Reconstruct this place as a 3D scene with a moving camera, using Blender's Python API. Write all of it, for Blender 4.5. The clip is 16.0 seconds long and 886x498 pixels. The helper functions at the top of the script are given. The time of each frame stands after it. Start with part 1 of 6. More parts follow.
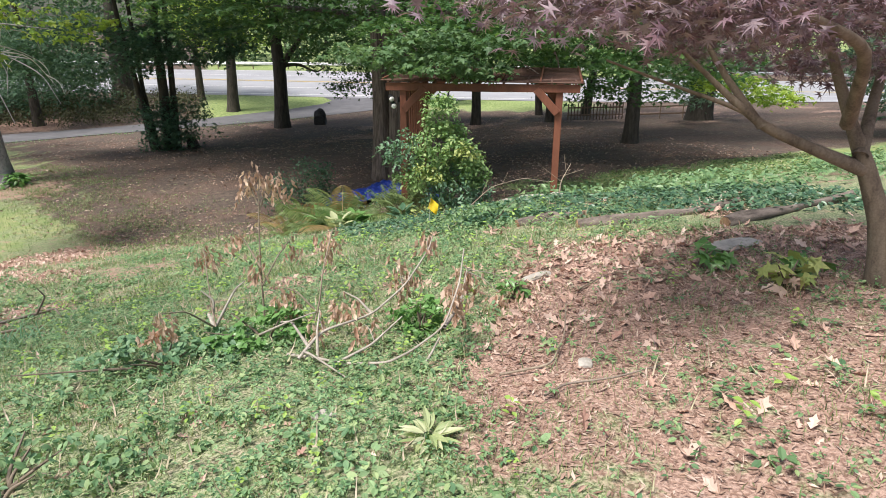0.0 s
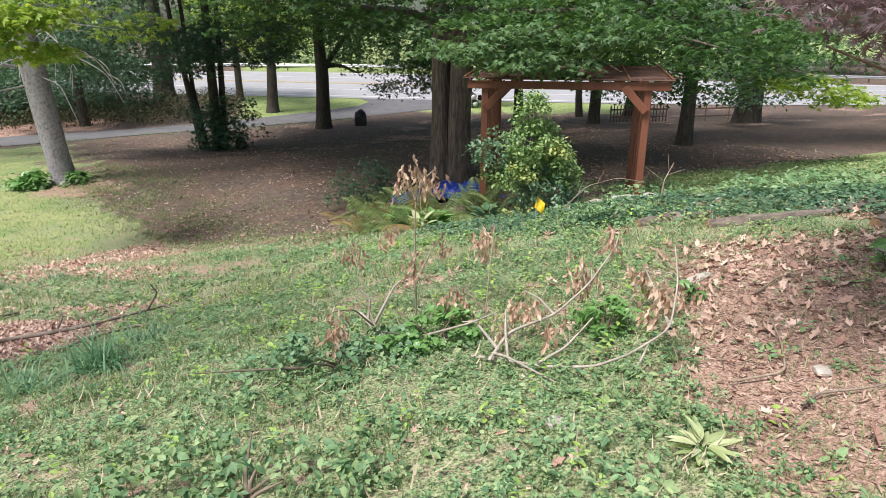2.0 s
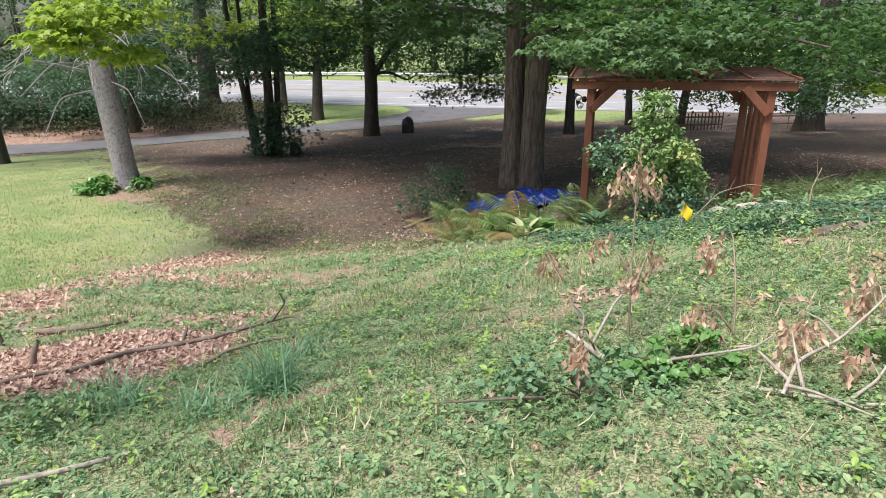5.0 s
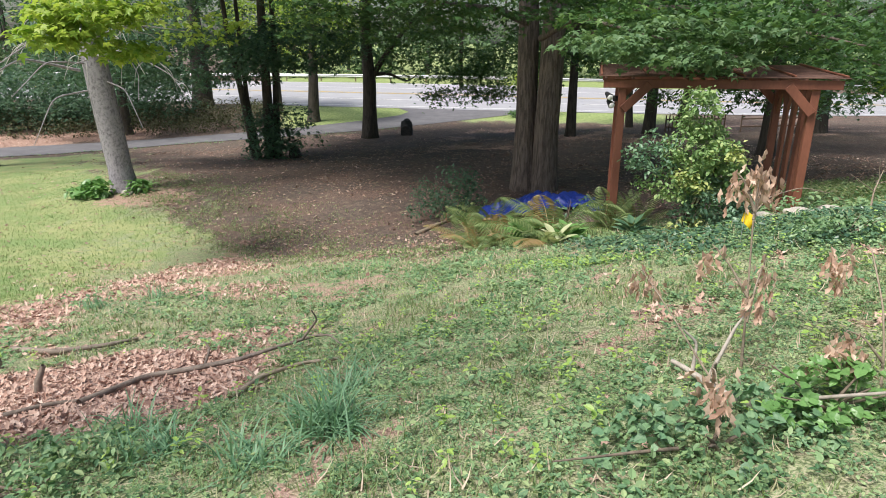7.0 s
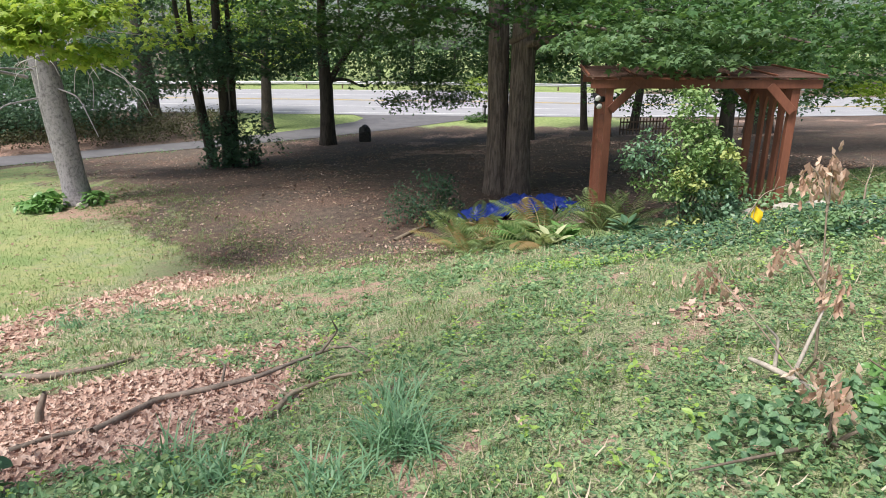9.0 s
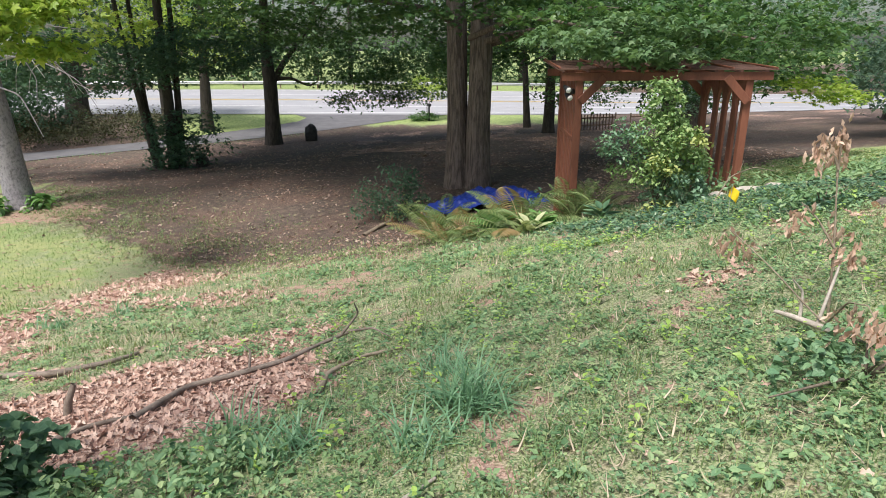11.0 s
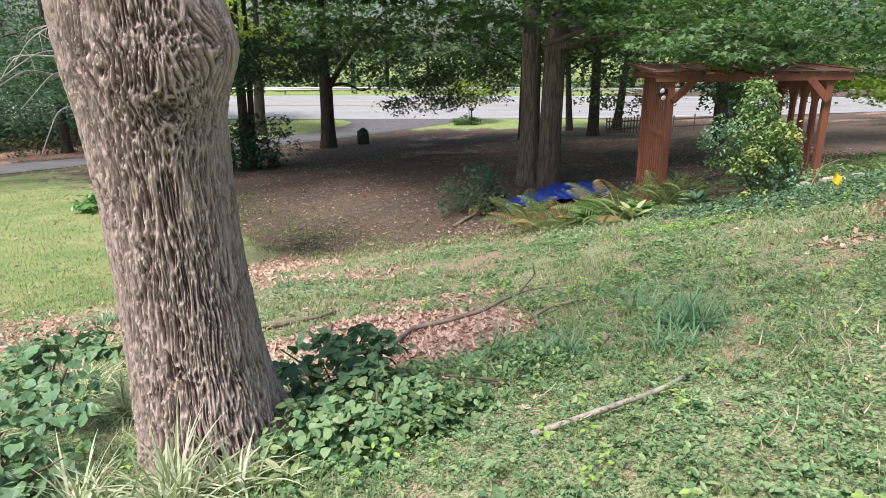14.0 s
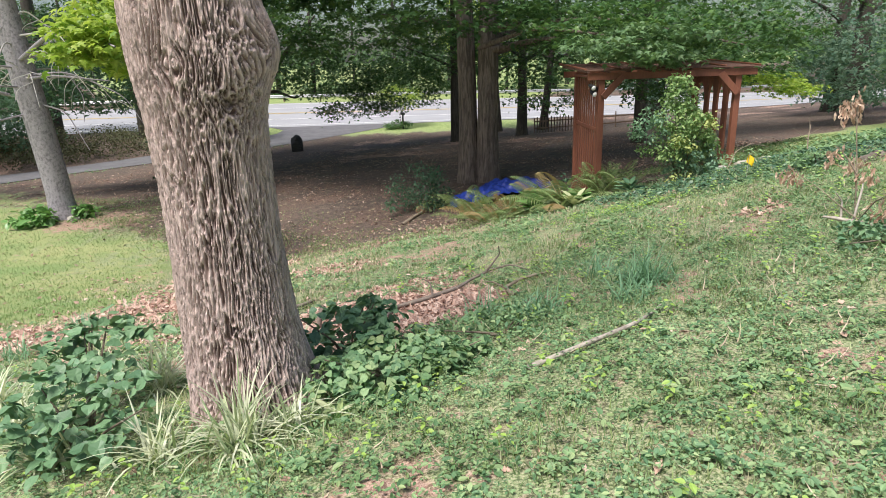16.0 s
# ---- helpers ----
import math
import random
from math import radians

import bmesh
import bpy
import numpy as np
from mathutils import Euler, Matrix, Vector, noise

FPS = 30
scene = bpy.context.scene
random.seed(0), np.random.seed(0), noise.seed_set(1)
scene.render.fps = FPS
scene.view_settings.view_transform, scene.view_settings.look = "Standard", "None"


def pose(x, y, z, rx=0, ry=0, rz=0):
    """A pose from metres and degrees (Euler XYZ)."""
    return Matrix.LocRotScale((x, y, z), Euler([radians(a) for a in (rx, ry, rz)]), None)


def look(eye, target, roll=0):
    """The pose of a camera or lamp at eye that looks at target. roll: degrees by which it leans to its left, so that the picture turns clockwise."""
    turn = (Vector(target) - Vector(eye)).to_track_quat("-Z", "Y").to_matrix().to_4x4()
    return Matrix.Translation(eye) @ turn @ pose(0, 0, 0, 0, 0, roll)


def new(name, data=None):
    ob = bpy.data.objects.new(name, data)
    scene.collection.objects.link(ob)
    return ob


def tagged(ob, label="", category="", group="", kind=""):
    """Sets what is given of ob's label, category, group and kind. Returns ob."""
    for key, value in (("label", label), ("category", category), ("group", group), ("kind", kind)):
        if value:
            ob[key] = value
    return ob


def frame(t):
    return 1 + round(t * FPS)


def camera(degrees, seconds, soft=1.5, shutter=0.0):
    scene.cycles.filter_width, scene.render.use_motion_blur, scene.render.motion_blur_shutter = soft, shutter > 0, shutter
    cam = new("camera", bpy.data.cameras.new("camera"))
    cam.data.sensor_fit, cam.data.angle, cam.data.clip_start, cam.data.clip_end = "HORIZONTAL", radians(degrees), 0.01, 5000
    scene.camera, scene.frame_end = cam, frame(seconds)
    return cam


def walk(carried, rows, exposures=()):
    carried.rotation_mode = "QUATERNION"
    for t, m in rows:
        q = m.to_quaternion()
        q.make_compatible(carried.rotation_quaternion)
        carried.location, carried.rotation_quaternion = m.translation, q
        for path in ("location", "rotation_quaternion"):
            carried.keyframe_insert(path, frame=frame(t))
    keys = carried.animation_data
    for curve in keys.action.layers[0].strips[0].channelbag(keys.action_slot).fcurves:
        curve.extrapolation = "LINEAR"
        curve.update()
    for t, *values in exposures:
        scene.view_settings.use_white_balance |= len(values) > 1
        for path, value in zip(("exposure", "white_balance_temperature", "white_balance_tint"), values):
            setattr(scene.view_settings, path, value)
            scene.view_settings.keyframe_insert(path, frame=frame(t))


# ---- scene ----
cam = camera(70.5, 16.0, soft=0.8)
METRES, EYE, TILT, LEAN, TURN = 8.0, 1.5, 0.0, 0.0, -18.6
ROWS = [
    (0.0, 0.0, 0.0, 0.0, 0.06, -19.57, -0.16),
    (0.5, -0.0371, 0.0052, -0.0028, 0.4, -19.24, -0.06),
    (1.0, -0.0724, 0.0045, -0.0049, 1.09, -19.05, -0.13),
    (1.5, -0.1001, 0.0052, -0.0081, 1.78, -19.25, 0.06),
    (2.0, -0.137, 0.0208, -0.0134, 2.14, -19.34, -0.1),
    (2.5, -0.1692, 0.0313, -0.0164, 2.56, -19.43, -0.2),
    (3.0, -0.2032, 0.0388, -0.0214, 2.96, -19.36, -0.09),
    (3.5, -0.2336, 0.0582, -0.0276, 3.63, -19.33, 0.1),
    (4.0, -0.2576, 0.0737, -0.0287, 4.22, -18.92, 0.07),
    (4.5, -0.2825, 0.0762, -0.0333, 4.58, -18.62, 0.1),
    (7.0, -0.3817, 0.153, -0.0529, 3.68, -18.27, -0.05),
    (7.5, -0.3992, 0.1691, -0.0551, 3.32, -18.0, 0.08),
    (8.0, -0.4204, 0.1724, -0.0567, 2.98, -17.45, -0.13),
    (8.5, -0.4469, 0.17, -0.0592, 1.65, -17.56, -0.02),
    (9.0, -0.468, 0.1741, -0.0627, -1.08, -17.72, 0.15),
    (11.5, -0.5937, 0.1373, -0.0785, -7.13, -17.58, 0.09),
    (12.0, -0.6323, 0.1228, -0.0802, -6.86, -17.22, 0.12),
    (12.5, -0.6715, 0.0956, -0.0753, -6.67, -17.39, 0.14),
    (13.0, -0.7116, 0.0698, -0.0761, -6.25, -17.32, 0.19),
    (13.5, -0.7479, 0.0466, -0.0757, -5.66, -17.2, 0.27),
    (14.0, -0.7753, 0.0165, -0.075, -4.99, -17.19, 0.57),
    (14.5, -0.8059, 0.0031, -0.0793, -4.76, -17.27, 0.63),
    (15.0, -0.8281, -0.0008, -0.0845, -4.82, -17.23, 0.93),
    (15.5, -0.8421, -0.0293, -0.0837, -6.98, -16.66, 1.07),
    (16.0, -0.8457, -0.0618, -0.0782, -11.78, -16.85, 1.66),
]
walk(cam, [(t, pose(0, 0, EYE, TILT, LEAN, TURN) @ pose(METRES * x, METRES * y, METRES * z, 90 + pitch, roll, yaw)) for t, x, y, z, yaw, pitch, roll in ROWS],
     exposures=[(0.0, 0.38), (16.0, 0.38)])

# One long walk to the left along a slope above a shaded yard.

# ---- world and sun ----
world = bpy.data.worlds.new("sky")
scene.world = world
world.use_nodes = True
wn = world.node_tree.nodes
sky = wn.new("ShaderNodeTexSky")
sky.sky_type = "NISHITA"
sky.sun_disc = False
sky.sun_elevation = radians(58)
sky.sun_rotation = radians(246)
sky.dust_density = 3.0
world.node_tree.links.new(sky.outputs[0], wn["Background"].inputs[0])
wn["Background"].inputs[1].default_value = 0.105
sun_data = bpy.data.lights.new("sun", "SUN")
sun_data.energy = 4.3
sun_data.angle = radians(22)
sun_data.color = (1.0, 0.96, 0.91)
sun = new("sun", sun_data)
sun.matrix_world = look((-18, -2, 38), (0, 6, 0))

# ---- mesh helpers ----
rng = np.random.default_rng(7)


def np_mesh(name, verts, faces, smooth=False):
    """A mesh from arrays of vertices and equal-sided faces."""
    verts = np.ascontiguousarray(verts, dtype=np.float32).reshape(-1, 3)
    faces = np.ascontiguousarray(faces, dtype=np.int32)
    n, k = faces.shape
    me = bpy.data.meshes.new(name)
    me.vertices.add(len(verts))
    me.vertices.foreach_set("co", verts.ravel())
    me.loops.add(n * k)
    me.loops.foreach_set("vertex_index", faces.ravel())
    me.polygons.add(n)
    me.polygons.foreach_set("loop_start", np.arange(n, dtype=np.int32) * k)
    me.polygons.foreach_set("use_smooth", np.full(n, smooth))
    me.update(calc_edges=True)
    return me


def part(name, data, material, parent=None, label=""):
    """One mesh object, from a bmesh or a mesh, under a thing or a part."""
    if isinstance(data, bmesh.types.BMesh):
        me = bpy.data.meshes.new(name)
        data.to_mesh(me)
        data.free()
        data = me
    if material is not None and not data.materials:
        data.materials.append(material)
    ob = new(name, data)
    if parent is not None:
        ob.parent = parent
    return tagged(ob, label)


def thing(name, x, y, z, label, category, group="", kind=""):
    """An Empty at the base of a thing, to parent its parts."""
    ob = new(name)
    ob.empty_display_size = 0.1
    ob.location = (x, y, z)
    return tagged(ob, label, category, group, kind)


def rot_arrays(yaw, tilt, roll):
    cy, sy, ct, st, cr, sr = np.cos(yaw), np.sin(yaw), np.cos(tilt), np.sin(tilt), np.cos(roll), np.sin(roll)
    o, l = np.zeros_like(yaw), np.ones_like(yaw)
    rz = np.stack([np.stack([cy, -sy, o], -1), np.stack([sy, cy, o], -1), np.stack([o, o, l], -1)], -2)
    rx = np.stack([np.stack([l, o, o], -1), np.stack([o, ct, -st], -1), np.stack([o, st, ct], -1)], -2)
    ry = np.stack([np.stack([cr, o, sr], -1), np.stack([o, l, o], -1), np.stack([-sr, o, cr], -1)], -2)
    return rz @ rx @ ry


def scatter(template, pos, yaw, tilt, roll, scale):
    """Vertices and triangles of many copies of one small template."""
    tv, tf = template
    pos = np.asarray(pos, dtype=float).reshape(-1, 3)
    n = len(pos)
    scale = np.asarray(scale, dtype=float)
    if scale.ndim == 1:
        scale = np.repeat(scale[:, None], 3, 1)
    v = np.einsum("nij,nkj->nki", rot_arrays(yaw, tilt, roll), tv[None] * scale[:, None, :]) + pos[:, None, :]
    f = tf[None] + (np.arange(n) * len(tv))[:, None, None]
    return v.reshape(-1, 3), f.reshape(-1, 3)


def join_arrays(pieces):
    vs, fs, o = [], [], 0
    for v, f in pieces:
        vs.append(v)
        fs.append(f + o)
        o += len(v)
    return np.concatenate(vs), np.concatenate(fs)


def fan(outline, centre):
    tv = np.array([centre] + outline, dtype=float)
    k = len(outline)
    return tv, np.array([(0, 1 + i, 1 + (i + 1) % k) for i in range(k)])


KITE = (np.array([(0, 0, 0), (0.3, 0.45, 0.07), (0, 1, -0.06), (-0.3, 0.45, 0.07)], float), np.array([(0, 1, 2), (0, 2, 3)]))
OVAL = fan([(0, 0, 0), (0.24, 0.22, 0.05), (0.3, 0.5, 0.06), (0.18, 0.8, 0.0), (0, 1.05, -0.1), (-0.18, 0.8, 0.0), (-0.3, 0.5, 0.06), (-0.24, 0.22, 0.05)], (0, 0.5, 0))
HEX = (np.array([(0, 0, 0), (0.27, 0.3, 0.05), (0.24, 0.68, 0.03), (0, 1, -0.08), (-0.24, 0.68, 0.03), (-0.27, 0.3, 0.05)], float), np.array([(0, 1, 2), (0, 2, 3), (0, 3, 4), (0, 4, 5)]))
STAR = (np.array([(0, 0, 0), (0.5, 0.42, -0.05), (0.17, 0.52, 0.05), (0, 1, -0.08), (-0.17, 0.52, 0.05), (-0.5, 0.42, -0.05)], float),
        np.array([(0, 1, 2), (0, 2, 3), (0, 3, 4), (0, 4, 5)]))
MAPLE = fan([(0, 0, 0), (0.36, 0.06, -0.05), (0.24, 0.24, 0.02), (0.56, 0.5, -0.06), (0.2, 0.5, 0.03), (0, 1, -0.08), (-0.2, 0.5, 0.03), (-0.56, 0.5, -0.06), (-0.24, 0.24, 0.02), (-0.36, 0.06, -0.05)], (0, 0.34, 0.03))
LACE = fan([(0, 0, 0), (0.5, -0.08, -0.06), (0.12, 0.18, 0.02), (0.72, 0.36, -0.08), (0.12, 0.36, 0.03), (0.45, 0.85, -0.08), (0.06, 0.5, 0.03), (0, 1.1, -0.1), (-0.06, 0.5, 0.03),
             (-0.45, 0.85, -0.08), (-0.12, 0.36, 0.03), (-0.72, 0.36, -0.08), (-0.12, 0.18, 0.02), (-0.5, -0.08, -0.06)], (0, 0.28, 0.03))
BLADE = (np.array([(-0.5, 0, 0), (0.5, 0, 0), (-0.4, 0.12, 0.5), (0.4, 0.12, 0.5), (0, 0.5, 0.95)], float), np.array([(0, 1, 3), (0, 3, 2), (2, 3, 4)]))
DEAD = fan([(0, 0, 0.0), (0.14, 0.16, 0.10), (0.3, 0.32, 0.22), (0.16, 0.42, 0.08), (0.34, 0.62, 0.26), (0.14, 0.72, 0.12), (0, 1, 0.3), (-0.15, 0.74, 0.1), (-0.3, 0.6, 0.2), (-0.14, 0.44, 0.07), (-0.26, 0.28, 0.2), (-0.12, 0.12, 0.06)], (0, 0.5, 0.0))
HANG = fan([(0, 0, 0.0), (0.1, 0.14, 0.1), (0.2, 0.34, 0.2), (0.12, 0.5, 0.12), (0.2, 0.7, 0.24), (0.02, 1, 0.32), (-0.16, 0.72, 0.2), (-0.1, 0.52, 0.12), (-0.19, 0.32, 0.2), (-0.08, 0.14, 0.08)], (0, 0.5, -0.02))
ROUND = fan([(0, 0, 0), (0.3, -0.02, 0.0), (0.44, 0.22, 0.05), (0.4, 0.46, 0.02), (0.26, 0.72, 0.04), (0, 1, -0.08), (-0.26, 0.72, 0.04), (-0.4, 0.46, 0.02), (-0.44, 0.22, 0.05), (-0.3, -0.02, 0.0)], (0, 0.4, -0.02))
CHIP = (np.array([(0, 0, 0), (0.3, 0.35, 0.12), (0.12, 1, 0.05), (-0.28, 0.55, 0.1)], float), np.array([(0, 1, 2), (0, 2, 3)]))


def uni(a, b, n):
    return rng.uniform(a, b, n)


def softplus(v):
    return np.logaddexp(0, v)


def ground_z(x, y):
    """Height of the ground: a slope that falls to a shaded flat, dips, and rises to the road."""
    x, y = np.asarray(x, float), np.asarray(y, float)
    x = 18 * np.tanh(x / 18)
    y = 75 - 4 * softplus((75 - y) / 4)

    def hump(cx, cy, sx, sy):
        return np.exp(-((x - cx) / sx) ** 2 - ((y - cy) / sy) ** 2)
    return (-0.097 + 0.0435 * x - 0.1281 * y - 0.2653 * softplus((y - 6) / 1.5) + 0.7834 * softplus((y - 13) / 2.5) - 0.426 * softplus((y - 22) / 4)
            + 0.6151 * softplus((y - 42) / 4) - 0.0392 * x * np.tanh((y - 12) / 10) - 0.2525 * hump(-3, 8, 3, 2.5) + 0.2525 * hump(4, 8, 3, 3)
            - 0.6895 * hump(-2, 17, 6, 4) + 0.1539 * hump(4, 18, 4, 4))


def gz(x, y):
    return float(ground_z(x, y))


def wob(x, y, s=1.0):
    """Smooth irregular waviness in -1..1."""
    x, y = x * s, y * s
    return (np.sin(1.7 * x + 2.3 * np.sin(0.9 * y + 1)) + np.sin(2.1 * y + 1.9 * np.sin(1.3 * x)) + 0.6 * np.sin(4.3 * x - 3.7 * y + 1.5 * np.sin(2.2 * y)) + 0.5 * np.sin(7.1 * y + 5.3 * x)) / 3.1


def step(v):
    v = np.clip(v, 0, 1)
    return v * v * (3 - 2 * v)


def strip_y(x):
    """The line of dead leaves along the foot of the slope."""
    return np.where(x < -6.2, 11.3 + 0.15 * (x + 6.2), 11.3 + 1.8 * (x + 6.2))


def zones(x, y):
    """Shares of leaf litter, mown lawn, bare earth and roadside grass at each place."""
    w = wob(x, y)
    bound = 0.55 + 0.55 * np.maximum(0, y - 2.5)
    litter = step((x - bound + 0.3 * w) / 0.9) * step((6.4 - 0.5 * (x - 2) - y + 0.3 * w) / 0.8) * (0.85 + 0.15 * w)
    pile = step((1.12 - np.hypot((x + 4.35) / 1.75, (y - 7.5) / 1.15) + 0.16 * w) / 0.22)
    band = step((1.2 + 0.4 * w - np.abs(y - strip_y(x)) / np.where(x < -6.2, 1.4, 1.9)) / 0.7) * step((-2.9 - x + 0.3 * w) / 0.8) * step((x + 14) / 3) * (0.8 + 0.3 * wob(x, y, 1.7) + 0.2 * wob(x, y, 4.3))
    tree_a = step((1.1 - np.hypot((x + 6.4) / 1.6, (y - 22.2) / 1.3) + 0.2 * w) / 0.5) * 0.7
    past_drive = step((-9.0 - x + 0.8 * w) / 2.0) * step((y - (42.7 + 0.22 * (x + 14)) + 0.3 * w) / 0.7) * step((49.5 - y + w) / 2.0) * step((x + 32) / 4)
    red_patch = 0.75 * step((wob(x + 2, y - 1, 0.45) + 0.4 * wob(x, y, 1.6) - 0.15) / 0.4) * step((y - 27) / 3) * step((x + 3) / 3) * step((43 - y) / 2)
    leaves = np.maximum.reduce([litter, pile, band, tree_a, past_drive, red_patch])
    lawn = step((-3.0 - 0.3 * np.maximum(0, y - 18) - x + 1.6 * w + 1.3 * wob(x, y, 2.9) + 0.9 * wob(x, y, 6.1)) / 5.0) * step((y - strip_y(x) - 0.7 + 0.5 * w + 0.3 * wob(x, y, 4)) / 1.2) * step((37.5 + 0.4 * (x + 12) - y + 0.5 * w) / 1.0)
    near = np.where(x < -0.4, 11.2 - 1.35 * (x + 0.4), np.minimum(10.3 + 0.4 * (x + 0.4), 11.2))
    earth = step((y - near + 0.5 + 0.9 * w + 0.9 * wob(x, y, 2.7) + 0.7 * wob(x + 5, y, 5.3)) / 3.4) * (1 - lawn)
    bare = 0.95 * step((wob(x + 9, 1.4 * y, 0.8) + 0.5 * wob(x, y, 3.1) + 0.25 * step((y - 6.5) / 3) - 0.33) / 0.3) * (1 - lawn) * step((y - 0.5) / 1.0)
    leaves = np.maximum(leaves, 0.62 * bare * (1 - earth))
    road_y = 57.0 - 0.37 * x
    verge = step((y - (44.2 + 0.42 * x) + 0.6 * w) / 2.0) * step((y - 41) / 2.0) * step((x + 3) / 2.5)
    verge = np.maximum(verge, step((y - (road_y - 8 + 1.5 * w)) / 4.0) * step((x - 9) / 3.0) * step((30 - x) / 6.0))
    verge = np.maximum(verge, 0.8 * step((x - 6.5 + 0.6 * w) / 1.5) * step((y - 9.5 + 0.8 * w) / 1.0) * step((15.0 + 0.1 * x - y + 0.8 * w) / 1.5))
    return leaves, lawn, earth * (1 - verge), verge


# ---- materials ----
def shader(name):
    m = bpy.data.materials.new(name)
    m.use_nodes = True
    nt = m.node_tree
    return m, nt, nt.nodes["Principled BSDF"]


def nnode(nt, kind, **values):
    n = nt.nodes.new(kind)
    for key, value in values.items():
        n.inputs[key].default_value = value
    return n


def noise_tex(nt, scale, detail=5.0, stretch=None, space="Object", twist=0.0):
    co = nt.nodes.new("ShaderNodeTexCoord")
    out = co.outputs[space]
    if stretch:
        mp = nt.nodes.new("ShaderNodeMapping")
        mp.inputs["Scale"].default_value = stretch
        nt.links.new(out, mp.inputs["Vector"])
        out = mp.outputs[0]
    n = nnode(nt, "ShaderNodeTexNoise", Scale=scale, Detail=detail, Roughness=0.6, Distortion=twist)
    nt.links.new(out, n.inputs["Vector"])
    return n.outputs["Fac"]


def ramp(nt, fac, stops):
    r = nt.nodes.new("ShaderNodeValToRGB")
    els = r.color_ramp.elements
    while len(els) < len(stops):
        els.new(0.5)
    for e, (p, c) in zip(els, stops):
        e.position, e.color = p, (*c, 1)
    nt.links.new(fac, r.inputs[0])
    return r.outputs[0]


def mixed(nt, fac, a, b, mode="MIX"):
    m = nt.nodes.new("ShaderNodeMix")
    m.data_type, m.blend_type = "RGBA", mode
    for sock, v in ((m.inputs[0], fac), (m.inputs[6], a), (m.inputs[7], b)):
        if isinstance(v, (int, float)):
            sock.default_value = v
        elif isinstance(v, tuple):
            sock.default_value = (*v, 1)
        else:
            nt.links.new(v, sock)
    return m.outputs[2]


def bump(nt, bsdf, height, strength, distance):
    b = nnode(nt, "ShaderNodeBump", Strength=strength, Distance=distance)
    nt.links.new(height, b.inputs["Height"])
    nt.links.new(b.outputs[0], bsdf.inputs["Normal"])


def surface(name, dark, light, scale=8.0, rough=0.7, grain=60.0, relief=0.004, stretch=None, metal=0.0, vary=0.0, low=0.3, high=0.7):
    """Two scales of noise between two colours, with fine relief."""
    m, nt, bsdf = shader(name)
    big, fine = noise_tex(nt, scale, 4, stretch), noise_tex(nt, grain, 6, stretch)
    col = ramp(nt, big, [(low, dark), (high, light)])
    col = mixed(nt, 0.35, col, ramp(nt, fine, [(0.35, dark), (0.65, light)]))
    if vary:
        info = nt.nodes.new("ShaderNodeObjectInfo")
        col = mixed(nt, vary, col, ramp(nt, info.outputs["Random"], [(0, dark), (1, light)]))
    nt.links.new(col, bsdf.inputs["Base Color"])
    bsdf.inputs["Roughness"].default_value = rough
    bsdf.inputs["Metallic"].default_value = metal
    bump(nt, bsdf, fine, 0.6, relief)
    return m


def foliage(name, colours, rough=0.5, through_light=0.35, patch=None):
    """Leaves: a colour for each leaf, and light that passes through them."""
    m, nt, bsdf = shader(name)
    geo = nt.nodes.new("ShaderNodeNewGeometry")
    k = len(colours) - 1
    info = nt.nodes.new("ShaderNodeObjectInfo")
    both = nt.nodes.new("ShaderNodeMath")
    both.operation = "ADD"
    nt.links.new(geo.outputs["Random Per Island"], both.inputs[0])
    nt.links.new(info.outputs["Random"], both.inputs[1])
    part_of = nt.nodes.new("ShaderNodeMath")
    part_of.operation = "FRACT"
    nt.links.new(both.outputs[0], part_of.inputs[0])
    col = ramp(nt, part_of.outputs[0], [(i / k, c) for i, c in enumerate(colours)])
    if patch:
        col = mixed(nt, ramp(nt, noise_tex(nt, patch, 3), [(0.44, (0, 0, 0)), (0.58, (1, 1, 1))]), col, mixed(nt, 1.0, col, (0.76, 0.79, 0.7), "MULTIPLY"))
    nt.links.new(col, bsdf.inputs["Base Color"])
    bsdf.inputs["Roughness"].default_value = rough
    if through_light:
        tr = nt.nodes.new("ShaderNodeBsdfTranslucent")
        nt.links.new(mixed(nt, 1.0, col, (1.0, 1.0, 0.7), "MULTIPLY"), tr.inputs[0])
        mx = nt.nodes.new("ShaderNodeMixShader")
        mx.inputs[0].default_value = through_light
        nt.links.new(bsdf.outputs[0], mx.inputs[1])
        nt.links.new(tr.outputs[0], mx.inputs[2])
        nt.links.new(mx.outputs[0], nt.nodes["Material Output"].inputs[0])
    return m


